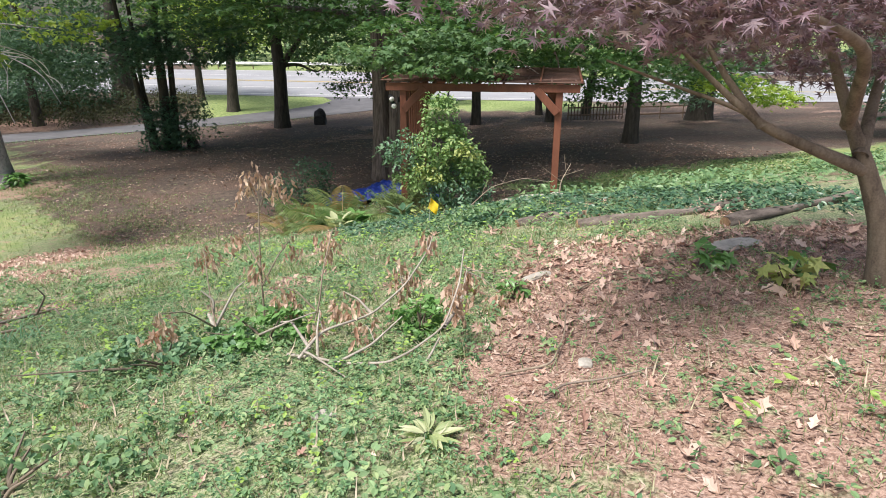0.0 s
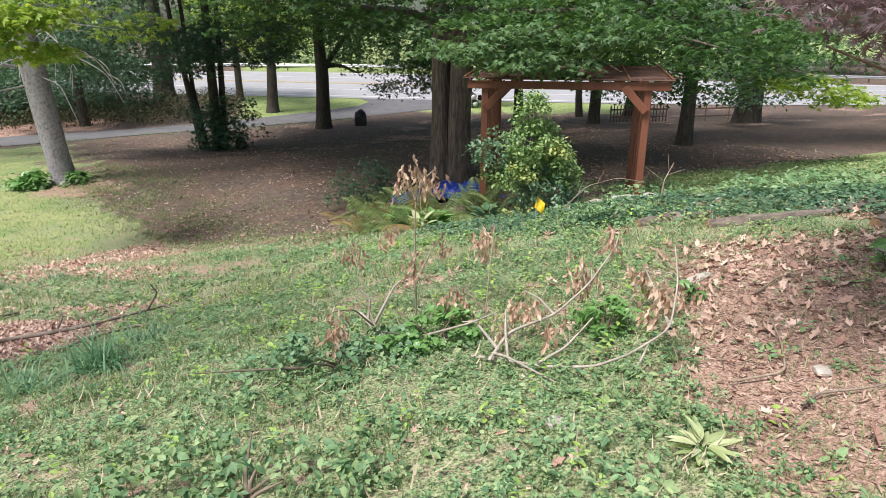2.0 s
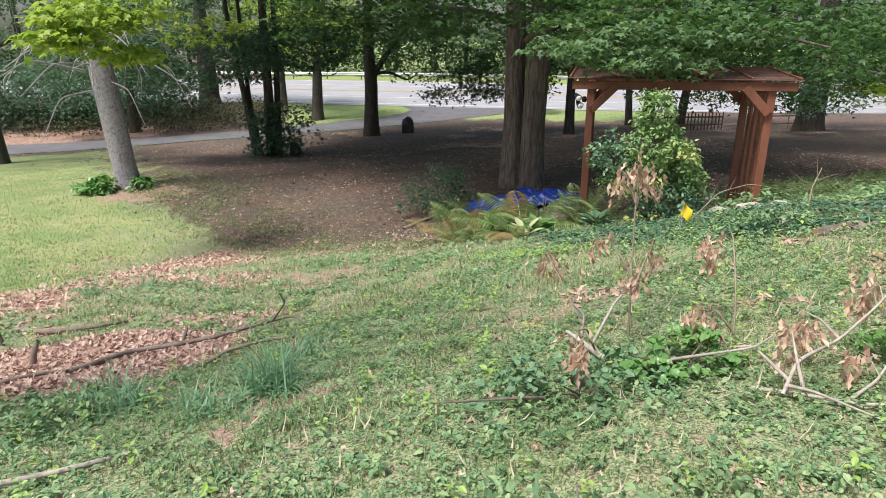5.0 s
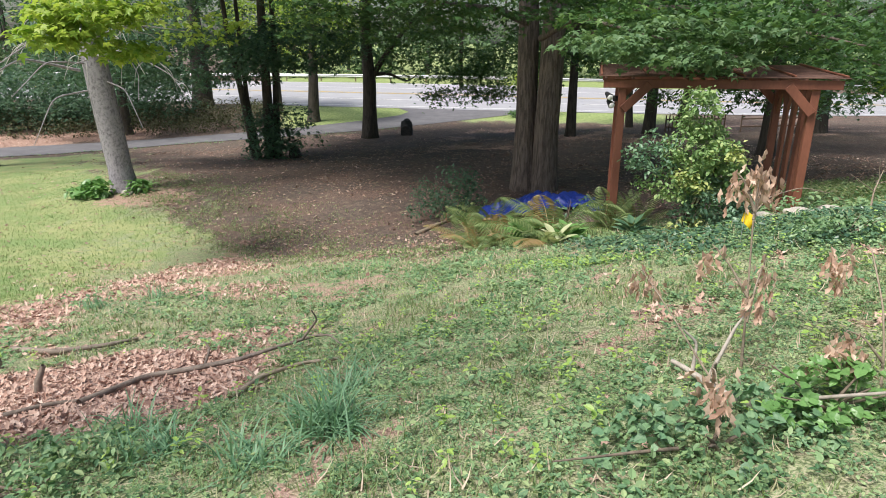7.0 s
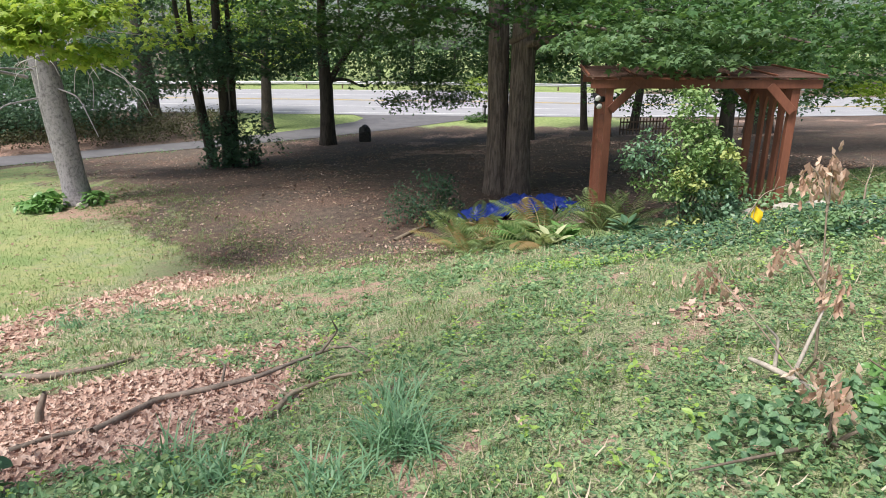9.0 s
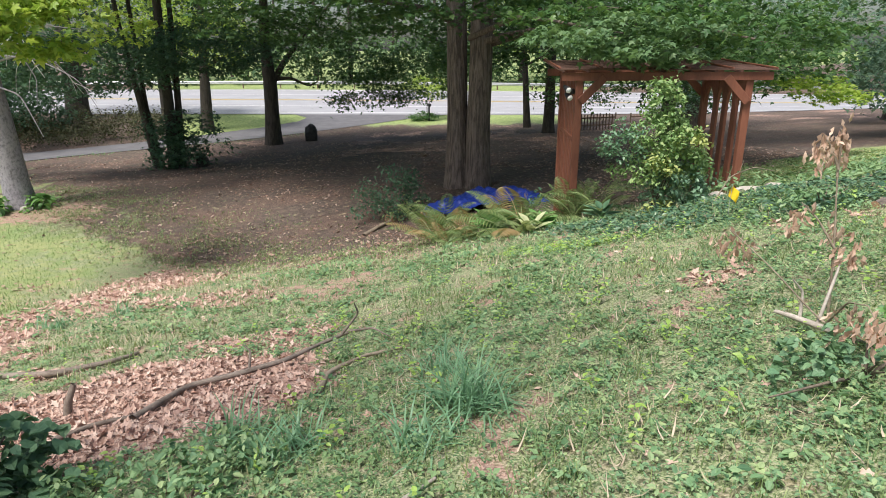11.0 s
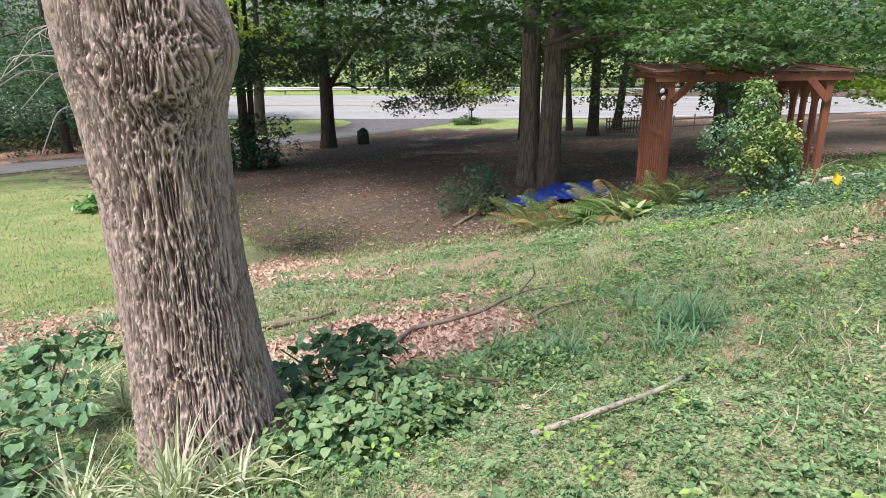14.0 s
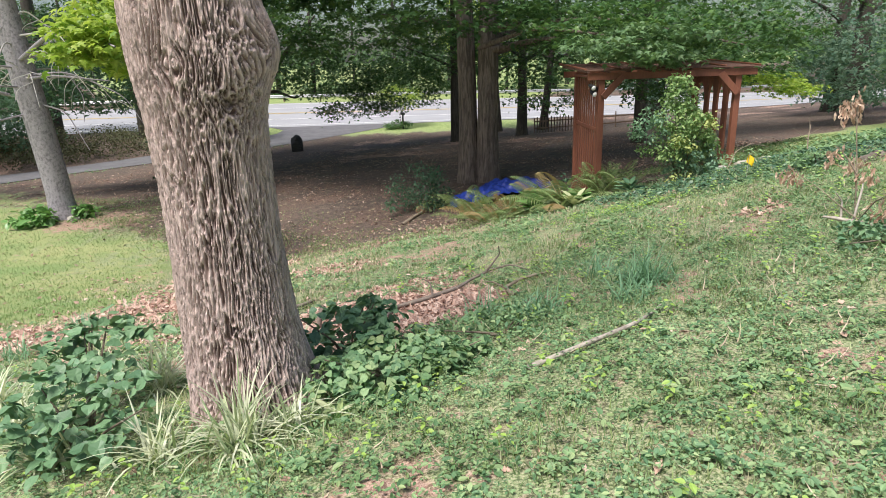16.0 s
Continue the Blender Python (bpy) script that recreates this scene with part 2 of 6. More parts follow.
def ground_material():
    m, nt, bsdf = shader("yard_ground")
    fine, mid, big = noise_tex(nt, 55, 8), noise_tex(nt, 6, 8), noise_tex(nt, 0.8, 6)
    soil = mixed(nt, 0.45, ramp(nt, fine, [(0.42, (0.035, 0.025, 0.02)), (0.58, (0.2, 0.15, 0.122))]), ramp(nt, mid, [(0.44, (0.045, 0.033, 0.027)), (0.56, (0.155, 0.115, 0.095))]))
    soil = mixed(nt, ramp(nt, big, [(0.42, (0, 0, 0)), (0.62, (0.75, 0.75, 0.75))]), soil, ramp(nt, fine, [(0.43, (0.07, 0.042, 0.032)), (0.57, (0.25, 0.16, 0.125))]))
    green = ramp(nt, fine, [(0.41, (0.1, 0.13, 0.06)), (0.5, (0.25, 0.31, 0.145)), (0.6, (0.43, 0.42, 0.27))])
    green = mixed(nt, ramp(nt, mid, [(0.5, (0, 0, 0)), (0.64, (0.7, 0.7, 0.7))]), green, ramp(nt, fine, [(0.42, (0.13, 0.09, 0.065)), (0.58, (0.46, 0.36, 0.28))]))
    turf = mixed(nt, 0.5, ramp(nt, big, [(0.4, (0.14, 0.25, 0.075)), (0.6, (0.37, 0.37, 0.165))]), ramp(nt, fine, [(0.42, (0.12, 0.19, 0.06)), (0.58, (0.4, 0.42, 0.2))]))
    verge = ramp(nt, mid, [(0.4, (0.17, 0.24, 0.07)), (0.6, (0.32, 0.38, 0.15))])
    litter = mixed(nt, 0.4, ramp(nt, fine, [(0.42, (0.18, 0.1, 0.07)), (0.58, (0.6, 0.42, 0.34))]), ramp(nt, mid, [(0.3, (0.22, 0.12, 0.09)), (0.7, (0.48, 0.32, 0.25))]))
    col = green
    for key, c in (("earth", soil), ("lawn", turf), ("verge", verge), ("litter", litter)):
        at = nt.nodes.new("ShaderNodeAttribute")
        at.attribute_name = key
        s = nnode(nt, "ShaderNodeMath")
        s.operation = "ADD"
        nt.links.new(at.outputs["Fac"], s.inputs[0])
        nz = nnode(nt, "ShaderNodeMath")
        nz.operation = "MULTIPLY_ADD"
        nz.inputs[1].default_value, nz.inputs[2].default_value = 2.6, -1.3
        nt.links.new(mid, nz.inputs[0])
        nt.links.new(nz.outputs[0], s.inputs[1])
        col = mixed(nt, ramp(nt, s.outputs[0], [(0.3, (0, 0, 0)), (0.7, (1, 1, 1))]), col, c)
    nt.links.new(col, bsdf.inputs["Base Color"])
    bsdf.inputs["Roughness"].default_value = 0.9
    bump(nt, bsdf, fine, 0.8, 0.02)
    return m


def bark_material(name, dark, light, stretch, relief=0.012, scale=14.0, lo=0.36, hi=0.62, twist=0.0):
    m, nt, bsdf = shader(name)
    ridge, fine = noise_tex(nt, scale, 6, stretch, twist=twist), noise_tex(nt, 70, 5)
    blot = noise_tex(nt, 2.2, 3)
    col = ramp(nt, ridge, [(lo, dark), (hi, light)])
    col = mixed(nt, 0.3, col, ramp(nt, fine, [(0.4, dark), (0.6, light)]))
    col = mixed(nt, ramp(nt, blot, [(0.5, (0, 0, 0)), (0.7, (0.45, 0.45, 0.45))]), col, tuple(c * 0.72 for c in light))
    nt.links.new(col, bsdf.inputs["Base Color"])
    bsdf.inputs["Roughness"].default_value = 0.92
    bump(nt, bsdf, ridge, 1.0, relief)
    return m


def furrowed_bark():
    """Old bark: grey weathered ridge tops, browner in the furrows between them, with furrow shade deepened in the
    colour.
    """
    m, nt, bsdf = shader("furrowed_grey_bark")
    at = nt.nodes.new("ShaderNodeAttribute")
    at.attribute_name = "ridge"
    flake, blot = noise_tex(nt, 45, 7, (1, 1, 0.3)), noise_tex(nt, 1.8, 3)
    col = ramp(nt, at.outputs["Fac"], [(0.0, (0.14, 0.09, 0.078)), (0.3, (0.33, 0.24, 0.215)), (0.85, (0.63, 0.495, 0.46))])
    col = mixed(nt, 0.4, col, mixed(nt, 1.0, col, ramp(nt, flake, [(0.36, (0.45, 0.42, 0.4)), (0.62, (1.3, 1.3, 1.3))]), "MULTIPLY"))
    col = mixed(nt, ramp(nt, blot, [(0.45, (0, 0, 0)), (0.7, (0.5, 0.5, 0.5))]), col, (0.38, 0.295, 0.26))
    nt.links.new(col, bsdf.inputs["Base Color"])
    bsdf.inputs["Roughness"].default_value = 0.97
    bsdf.inputs["Specular IOR Level"].default_value = 0.2
    bump(nt, bsdf, flake, 1.0, 0.02)
    return m


M_GROUND = ground_material()
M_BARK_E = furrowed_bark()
M_BARK_A = bark_material("pale_grey_bark", (0.15, 0.135, 0.15), (0.43, 0.395, 0.425), (1, 1, 0.7), 0.012, 16, 0.34, 0.55)
M_BARK_C = bark_material("dark_furrowed_bark", (0.07, 0.055, 0.045), (0.26, 0.205, 0.17), (1, 1, 0.12), 0.04, 16, 0.42, 0.6, 0.4)
M_BARK_D = bark_material("dark_bark", (0.03, 0.026, 0.022), (0.1, 0.085, 0.07), (1, 1, 0.2), 0.01, 10)
M_BARK_R = bark_material("smooth_brown_bark", (0.1, 0.075, 0.055), (0.25, 0.2, 0.15), (1, 1, 0.3), 0.006, 12)
M_TWIG = surface("dead_twig", (0.16, 0.12, 0.085), (0.42, 0.35, 0.26), 6, 0.85, 50, 0.003)
M_TWIG_GREY = surface("weathered_branch", (0.22, 0.19, 0.16), (0.56, 0.5, 0.43), 7, 0.9, 40, 0.004, (1, 1, 1))
M_TWIG_PALE = surface("bare_pale_twig", (0.36, 0.33, 0.32), (0.62, 0.59, 0.57), 6, 0.9, 40, 0.003)
M_STICK = surface("dark_stick", (0.11, 0.085, 0.068), (0.34, 0.28, 0.23), 6, 0.9, 40, 0.004)
M_DEAD = foliage("brown_dead_leaves", [(0.4, 0.25, 0.18), (0.62, 0.44, 0.34), (0.78, 0.6, 0.48), (0.5, 0.33, 0.25), (0.7, 0.52, 0.41)], 0.7, 0.3)
M_LITTER = foliage("fallen_leaves", [(0.25, 0.14, 0.105), (0.62, 0.43, 0.345), (0.44, 0.28, 0.215), (0.7, 0.54, 0.45), (0.33, 0.19, 0.145), (0.68, 0.5, 0.41)], 0.75, 0.0)
M_CHIP = foliage("leaf_crumbs", [(0.14, 0.078, 0.055), (0.38, 0.255, 0.19), (0.22, 0.13, 0.092), (0.58, 0.45, 0.37), (0.18, 0.097, 0.07), (0.45, 0.31, 0.24)], 0.8, 0.0)
M_GRASS = foliage("grass_blades", [(0.13, 0.22, 0.09), (0.24, 0.36, 0.15), (0.36, 0.45, 0.2), (0.18, 0.3, 0.14), (0.54, 0.5, 0.33), (0.29, 0.39, 0.14)], 0.5, 0.3, patch=1.3)
M_STRAW = foliage("dead_straw", [(0.46, 0.38, 0.28), (0.6, 0.5, 0.38), (0.36, 0.28, 0.2), (0.5, 0.47, 0.3)], 0.7, 0.1)
M_TURF = foliage("lawn_blades", [(0.15, 0.27, 0.09), (0.26, 0.37, 0.14), (0.2, 0.33, 0.11), (0.38, 0.38, 0.2)], 0.55, 0.3, patch=0.9)
M_WEED = foliage("weed_leaves", [(0.08, 0.18, 0.085), (0.19, 0.34, 0.16), (0.32, 0.47, 0.23), (0.13, 0.26, 0.135), (0.44, 0.55, 0.27), (0.17, 0.31, 0.17)], 0.6, 0.3, patch=1.7)
M_BRIGHT = foliage("bright_seedling_leaves", [(0.3, 0.48, 0.1), (0.42, 0.58, 0.16), (0.36, 0.54, 0.12)], 0.45, 0.35)
M_IVY = foliage("ivy_leaves", [(0.04, 0.095, 0.058), (0.07, 0.15, 0.085), (0.105, 0.2, 0.11), (0.15, 0.25, 0.135)], 0.35, 0.2)
M_PACHY = foliage("groundcover_leaves", [(0.09, 0.18, 0.08), (0.17, 0.3, 0.135), (0.28, 0.41, 0.2), (0.12, 0.23, 0.1)], 0.4, 0.3)
M_DARKLEAF = foliage("dark_shrub_leaves", [(0.08, 0.17, 0.085), (0.14, 0.26, 0.13), (0.2, 0.33, 0.165), (0.14, 0.28, 0.15)], 0.5, 0.2)
M_MAPLE = foliage("maple_leaves", [(0.05, 0.125, 0.045), (0.1, 0.21, 0.07), (0.075, 0.165, 0.06), (0.16, 0.28, 0.08), (0.045, 0.11, 0.045)], 0.45, 0.4, patch=0.7)
# Paler copy of the maple leaves, with the sunlit look put into the colour.
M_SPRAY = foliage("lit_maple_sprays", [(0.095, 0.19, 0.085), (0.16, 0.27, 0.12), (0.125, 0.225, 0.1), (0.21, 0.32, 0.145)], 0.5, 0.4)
M_YELLOW = foliage("yellow_green_leaves", [(0.26, 0.4, 0.07), (0.42, 0.54, 0.1), (0.2, 0.35, 0.065), (0.52, 0.6, 0.14)], 0.5, 0.5)
M_SPRUCE = foliage("pale_blue_green_needles", [(0.08, 0.17, 0.12), (0.15, 0.27, 0.18), (0.23, 0.34, 0.23), (0.1, 0.2, 0.13)], 0.5, 0.35)
M_HEMLOCK = foliage("blue_green_needles", [(0.045, 0.105, 0.065), (0.08, 0.17, 0.095), (0.12, 0.22, 0.125), (0.06, 0.13, 0.07)], 0.5, 0.3)
M_PURPLE = foliage("purple_maple_leaves", [(0.15, 0.085, 0.105), (0.26, 0.18, 0.22), (0.21, 0.12, 0.14), (0.36, 0.28, 0.34), (0.17, 0.12, 0.095)], 0.4, 0.3)
M_LAUREL = foliage("laurel_leaves", [(0.14, 0.26, 0.09), (0.27, 0.4, 0.15), (0.19, 0.33, 0.12), (0.4, 0.5, 0.2)], 0.55, 0.3)
M_VINE = foliage("blue_green_vine_leaves", [(0.11, 0.22, 0.13), (0.17, 0.3, 0.19), (0.24, 0.37, 0.22), (0.13, 0.26, 0.15)], 0.45, 0.3)
M_LAUREL_Y = foliage("yellow_laurel_leaves", [(0.38, 0.44, 0.14), (0.46, 0.5, 0.18), (0.32, 0.41, 0.13)], 0.55, 0.3)
M_FERN = foliage("fern_fronds", [(0.15, 0.24, 0.09), (0.25, 0.34, 0.14), (0.34, 0.4, 0.18), (0.18, 0.29, 0.12)], 0.5, 0.35)
M_FERN_DRY = foliage("dry_fern_fronds", [(0.34, 0.27, 0.12), (0.42, 0.3, 0.16), (0.3, 0.28, 0.1)], 0.6, 0.3)
M_HOSTA = foliage("hosta_leaves", [(0.13, 0.28, 0.08), (0.2, 0.38, 0.12), (0.16, 0.32, 0.1)], 0.35, 0.3)
M_PALE = foliage("pale_variegated_leaves", [(0.42, 0.48, 0.23), (0.56, 0.58, 0.36), (0.32, 0.42, 0.17), (0.62, 0.62, 0.43)], 0.45, 0.3)
M_LIRIOPE = foliage("variegated_grass_blades", [(0.26, 0.36, 0.16), (0.76, 0.77, 0.62), (0.5, 0.57, 0.34), (0.7, 0.72, 0.54), (0.18, 0.3, 0.11)], 0.45, 0.3)
M_SEDGE = foliage("blue_green_blades", [(0.15, 0.31, 0.17), (0.25, 0.43, 0.25), (0.19, 0.36, 0.2)], 0.45, 0.3)
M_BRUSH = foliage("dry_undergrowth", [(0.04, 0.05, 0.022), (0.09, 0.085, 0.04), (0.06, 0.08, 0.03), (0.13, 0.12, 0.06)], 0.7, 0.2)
M_FAR = foliage("far_wood_leaves", [(0.05, 0.11, 0.045), (0.1, 0.18, 0.07), (0.15, 0.24, 0.1), (0.07, 0.14, 0.07)], 0.6, 0.3)
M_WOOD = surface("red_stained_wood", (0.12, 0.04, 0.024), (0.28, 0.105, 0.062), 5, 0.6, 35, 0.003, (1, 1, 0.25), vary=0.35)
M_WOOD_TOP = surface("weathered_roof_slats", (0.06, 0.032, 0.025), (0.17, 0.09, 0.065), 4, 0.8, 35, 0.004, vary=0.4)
M_ASPHALT = surface("grey_asphalt", (0.095, 0.092, 0.1), (0.17, 0.165, 0.175), 1.2, 0.85, 90, 0.004)
M_ROAD = surface("worn_pale_road", (0.29, 0.29, 0.31), (0.38, 0.38, 0.4), 0.5, 0.75, 60, 0.004)
M_PAINT = surface("road_paint", (0.7, 0.7, 0.68), (0.82, 0.82, 0.8), 2, 0.6, 40, 0.001)
M_PAINT_Y = surface("yellow_road_paint", (0.6, 0.42, 0.08), (0.72, 0.52, 0.12), 2, 0.6, 40, 0.001)
M_STEEL = surface("galvanised_rail", (0.45, 0.46, 0.47), (0.62, 0.63, 0.64), 3, 0.45, 30, 0.001, metal=0.6)
M_TARP = surface("blue_tarpaulin", (0.012, 0.03, 0.22), (0.03, 0.07, 0.42), 6, 0.4, 60, 0.003)
M_YFLAG = surface("yellow_flag_plastic", (0.75, 0.5, 0.01), (0.85, 0.6, 0.03), 20, 0.5, 80, 0.0005)
M_STONE = surface("pale_stone", (0.32, 0.29, 0.25), (0.56, 0.52, 0.46), 9, 0.9, 60, 0.004)
M_DARKSTONE = surface("dark_stone", (0.02, 0.02, 0.023), (0.075, 0.072, 0.07), 9, 0.85, 60, 0.004)
M_BLACK = surface("black_plastic", (0.01, 0.01, 0.012), (0.03, 0.03, 0.034), 12, 0.5, 80, 0.001)
M_LOG = bark_material("fallen_log_bark", (0.06, 0.048, 0.04), (0.27, 0.22, 0.185), (0.3, 1, 1), 0.012, 12)
M_CUT = surface("cut_brown_wood", (0.2, 0.115, 0.065), (0.38, 0.24, 0.14), 14, 0.8, 60, 0.003)
M_FENCE = surface("weathered_picket", (0.13, 0.085, 0.06), (0.28, 0.2, 0.15), 5, 0.85, 40, 0.003, vary=0.4)
M_WHITE = surface("white_plastic", (0.7, 0.7, 0.68), (0.82, 0.82, 0.8), 10, 0.5, 60, 0.001)

# ---- ground, drive, road ----
def axis(lo, hi, fine_lo, fine_hi, fine, grow):
    """Coordinates that are close together between two marks and spread outwards."""
    mid = list(np.arange(fine_lo, fine_hi + 1e-6, fine))
    d, v = fine, fine_hi
    while v < hi:
        d *= grow
        v += d
        mid.append(v)
    d, v, left = fine, fine_lo, []
    while v > lo:
        d *= grow
        v -= d
        left.append(v)
    return np.array(left[::-1] + mid)


SHEET = {}


def sheet_z(x, y):
    """Height of the ground sheet's own faces, for what lies flat on it."""
    xs, ys, z = SHEET["xs"], SHEET["ys"], SHEET["z"]
    i, j = np.clip(np.searchsorted(xs, x) - 1, 0, len(xs) - 2), np.clip(np.searchsorted(ys, y) - 1, 0, len(ys) - 2)
    u, v = (x - xs[i]) / (xs[i + 1] - xs[i]), (y - ys[j]) / (ys[j + 1] - ys[j])
    return (z[j, i] * (1 - u) + z[j, i + 1] * u) * (1 - v) + (z[j + 1, i] * (1 - u) + z[j + 1, i + 1] * u) * v


def build_ground():
    xs, ys = axis(-900, 900, -9, 7, 0.15, 1.06), axis(-700, 1200, 0.5, 15, 0.15, 1.045)
    X, Y = np.meshgrid(xs, ys)
    Z = ground_z(X, Y)
    near = np.clip((22 - np.hypot(X + 2, Y - 6)) / 12, 0, 1)
    Z = Z + near * (0.018 * wob(X, Y, 2.2) + 0.01 * wob(X + 5, Y - 3, 6.5))
    SHEET.update(xs=xs, ys=ys, z=Z)
    nx, ny = len(xs), len(ys)
    i = np.arange(nx - 1)[None] + nx * np.arange(ny - 1)[:, None]
    faces = np.stack([i, i + 1, i + nx + 1, i + nx], -1).reshape(-1, 4)
    me = np_mesh("ground", np.stack([X, Y, Z], -1).reshape(-1, 3), faces, True)
    for key, v in zip(("litter", "lawn", "earth", "verge"), zones(X, Y)):
        at = me.attributes.new(key, "FLOAT", "POINT")
        at.data.foreach_set("value", v.astype(np.float32).ravel())
    tagged(part("ground", me, M_GROUND), "sloping yard of weedy grass, bare brown earth and leaf litter", "ground", kind="structure")


build_ground()


def ribbon(name, left, right, lift, n=40, m=5):
    """A strip that lies on the ground between two lines of (x, y)."""
    def along(line, t):
        line = np.array(line, float)
        s = np.linspace(0, 1, len(line))
        return np.stack([np.interp(t, s, line[:, 0]), np.interp(t, s, line[:, 1])], -1)
    t = np.linspace(0, 1, n)
    a, b = along(left, t), along(right, t)
    k = np.linspace(0, 1, m)[None, :, None]
    p = a[:, None] * (1 - k) + b[:, None] * k
    z = sheet_z(p[..., 0], p[..., 1]) + lift
    v = np.concatenate([p, z[..., None]], -1).reshape(-1, 3)
    i = np.arange(m - 1)[None] + m * np.arange(n - 1)[:, None]
    f = np.stack([i, i + m, i + m + 1, i + 1], -1).reshape(-1, 4)
    return np_mesh(name, v, f, True)


DRIVE_UP = [(-60, 42), (-30, 41.3), (-20, 41.5), (-14, 42.3), (-9, 43.4), (-4.3, 44.9), (0, 46.7), (4, 48.6), (7, 50.6), (8, 52.2), (7.5, 54.6)]
DRIVE_LOW = [(-60, 37), (-30, 36.4), (-20, 36.8), (-13.2, 37.8), (-7.2, 40.6), (0, 42.6), (4, 43.9), (8, 45.6), (12, 47.4), (16, 49.2), (20, 50.2)]
tagged(part("driveway", ribbon("driveway", DRIVE_UP, DRIVE_LOW, 0.03, 240, 16), M_ASPHALT), "grey asphalt driveway curving to the road", "driveway", kind="structure")


def road_line(offset):
    c, s = math.cos(math.atan(-0.37)), math.sin(math.atan(-0.37))
    return [(u * c - offset * s, 57.0 + u * s + offset * c) for u in (-160, -80, 0, 80, 160)]


tagged(part("road", ribbon("road", road_line(0), road_line(18), 0.04, 240, 24), M_ROAD), "wide pale asphalt road with painted lines", "road", kind="structure")
for off, wide, mt, nm in ((0.9, 0.16, M_PAINT, "edge_line"), (8.8, 0.14, M_PAINT_Y, "centre_line"), (9.15, 0.14, M_PAINT_Y, "centre_line"), (17.0, 0.16, M_PAINT, "edge_line"), (4.8, 0.14, M_PAINT, "lane_line"), (13.0, 0.14, M_PAINT, "lane_line")):
    tagged(part(nm, ribbon(nm, road_line(off), road_line(off + wide), 0.055, 240, 2), mt), "painted line on the road", "road marking", kind="structure")


# ---- trees ----
def tube(path, sides=14, rings=24, rough_amp=0.03, seed=0.0, flare=0.0, cap=True):
    """A tapered, slightly uneven trunk or limb along points of (x, y, z, radius)."""
    P = np.array(path, float)
    s = np.linspace(0, 1, len(P))
    t = np.linspace(0, 1, rings)
    C = np.stack([np.interp(t, s, P[:, k]) for k in range(4)], -1)
    for _ in range(2):
        C[1:-1] = 0.25 * C[:-2] + 0.5 * C[1:-1] + 0.25 * C[2:]
    d = np.gradient(C[:, :3], axis=0)
    d /= np.linalg.norm(d, axis=1)[:, None] + 1e-9
    ref = np.array([0.0, 1, 0]) if abs(d[0, 1]) < 0.8 else np.array([1.0, 0, 0])
    u = np.cross(ref, d)
    u /= np.linalg.norm(u, axis=1)[:, None]
    w = np.cross(d, u)
    a = np.linspace(0, 2 * np.pi, sides, endpoint=False)
    r = C[:, 3][:, None] * (1 + rough_amp * (np.sin(3 * a[None] + seed + 2.1 * t[:, None] * rings / 10) + np.sin(5 * a[None] + 1.7 * seed - 3 * t[:, None] * rings / 10)))
    if flare:
        r = r * (1 + flare * np.exp(-t[:, None] * 14) * (1 + 0.5 * np.sin(4 * a[None] + seed)))
    V = C[:, None, :3] + r[..., None] * (np.cos(a)[None, :, None] * u[:, None] + np.sin(a)[None, :, None] * w[:, None])
    i = np.arange(rings - 1)[:, None] * sides
    j = np.arange(sides)[None]
    k = (np.arange(sides) + 1)[None] % sides
    F = np.stack([i + j, i + k, i + sides + k, i + sides + j], -1).reshape(-1, 4)
    return V.reshape(-1, 3), F


def limb_mesh(name, path, **kw):
    v, f = tube(path, **kw)
    return np_mesh(name, v, f, True)


def sprays(centres, per, radius, size, template, droop=0.35, flat=0.25, spread=1.0, tilt=(-0.45, 0.4)):
    """Leaves gathered in flat, drooping sprays round the centres."""
    n = len(centres)
    c = np.repeat(np.asarray(centres, float), per, 0)
    m = n * per
    heading = np.repeat(rng.uniform(0, 2 * np.pi, n), per)
    along = rng.uniform(-1, 1, m) * radius * spread
    across = rng.normal(0, 0.33, m) * radius
    p = c.copy()
    p[:, 0] += np.cos(heading) * along - np.sin(heading) * across
    p[:, 1] += np.sin(heading) * along + np.cos(heading) * across
    p[:, 2] += rng.normal(0, flat * radius * 0.5, m) - droop * (along ** 2 + across ** 2) / max(radius, 1e-6)
    return scatter(template, p, rng.uniform(0, 2 * np.pi, m), rng.normal(tilt[0], tilt[1], m), rng.normal(0, tilt[1], m), size * rng.uniform(0.6, 1.25, m))


def ellipsoid_points(n, centre, radii, shell=0.45):
    d = rng.normal(size=(n, 3))
    d /= np.linalg.norm(d, axis=1)[:, None]
    return np.array(centre) + d * (rng.uniform(shell, 1, n) ** 0.6)[:, None] * np.array(radii)


def crown_mesh(lumps, size, template, per=14, radius=0.5, tier=0.0, **kw):
    """Lumps: (number of sprays, centre, radii). tier: the height between the flat layers that the sprays gather in."""
    pts = np.concatenate([ellipsoid_points(n, c, r) for n, c, r in lumps])
    if tier:
        wave = 0.25 * wob(pts[:, 0], pts[:, 1], 0.35)
        pts[:, 2] = np.round((pts[:, 2] - wave) / tier) * tier + wave + rng.normal(0, 0.04, len(pts))
    v, f = sprays(pts, per, radius, size, template, **kw)
    return np_mesh("crown", v, f)


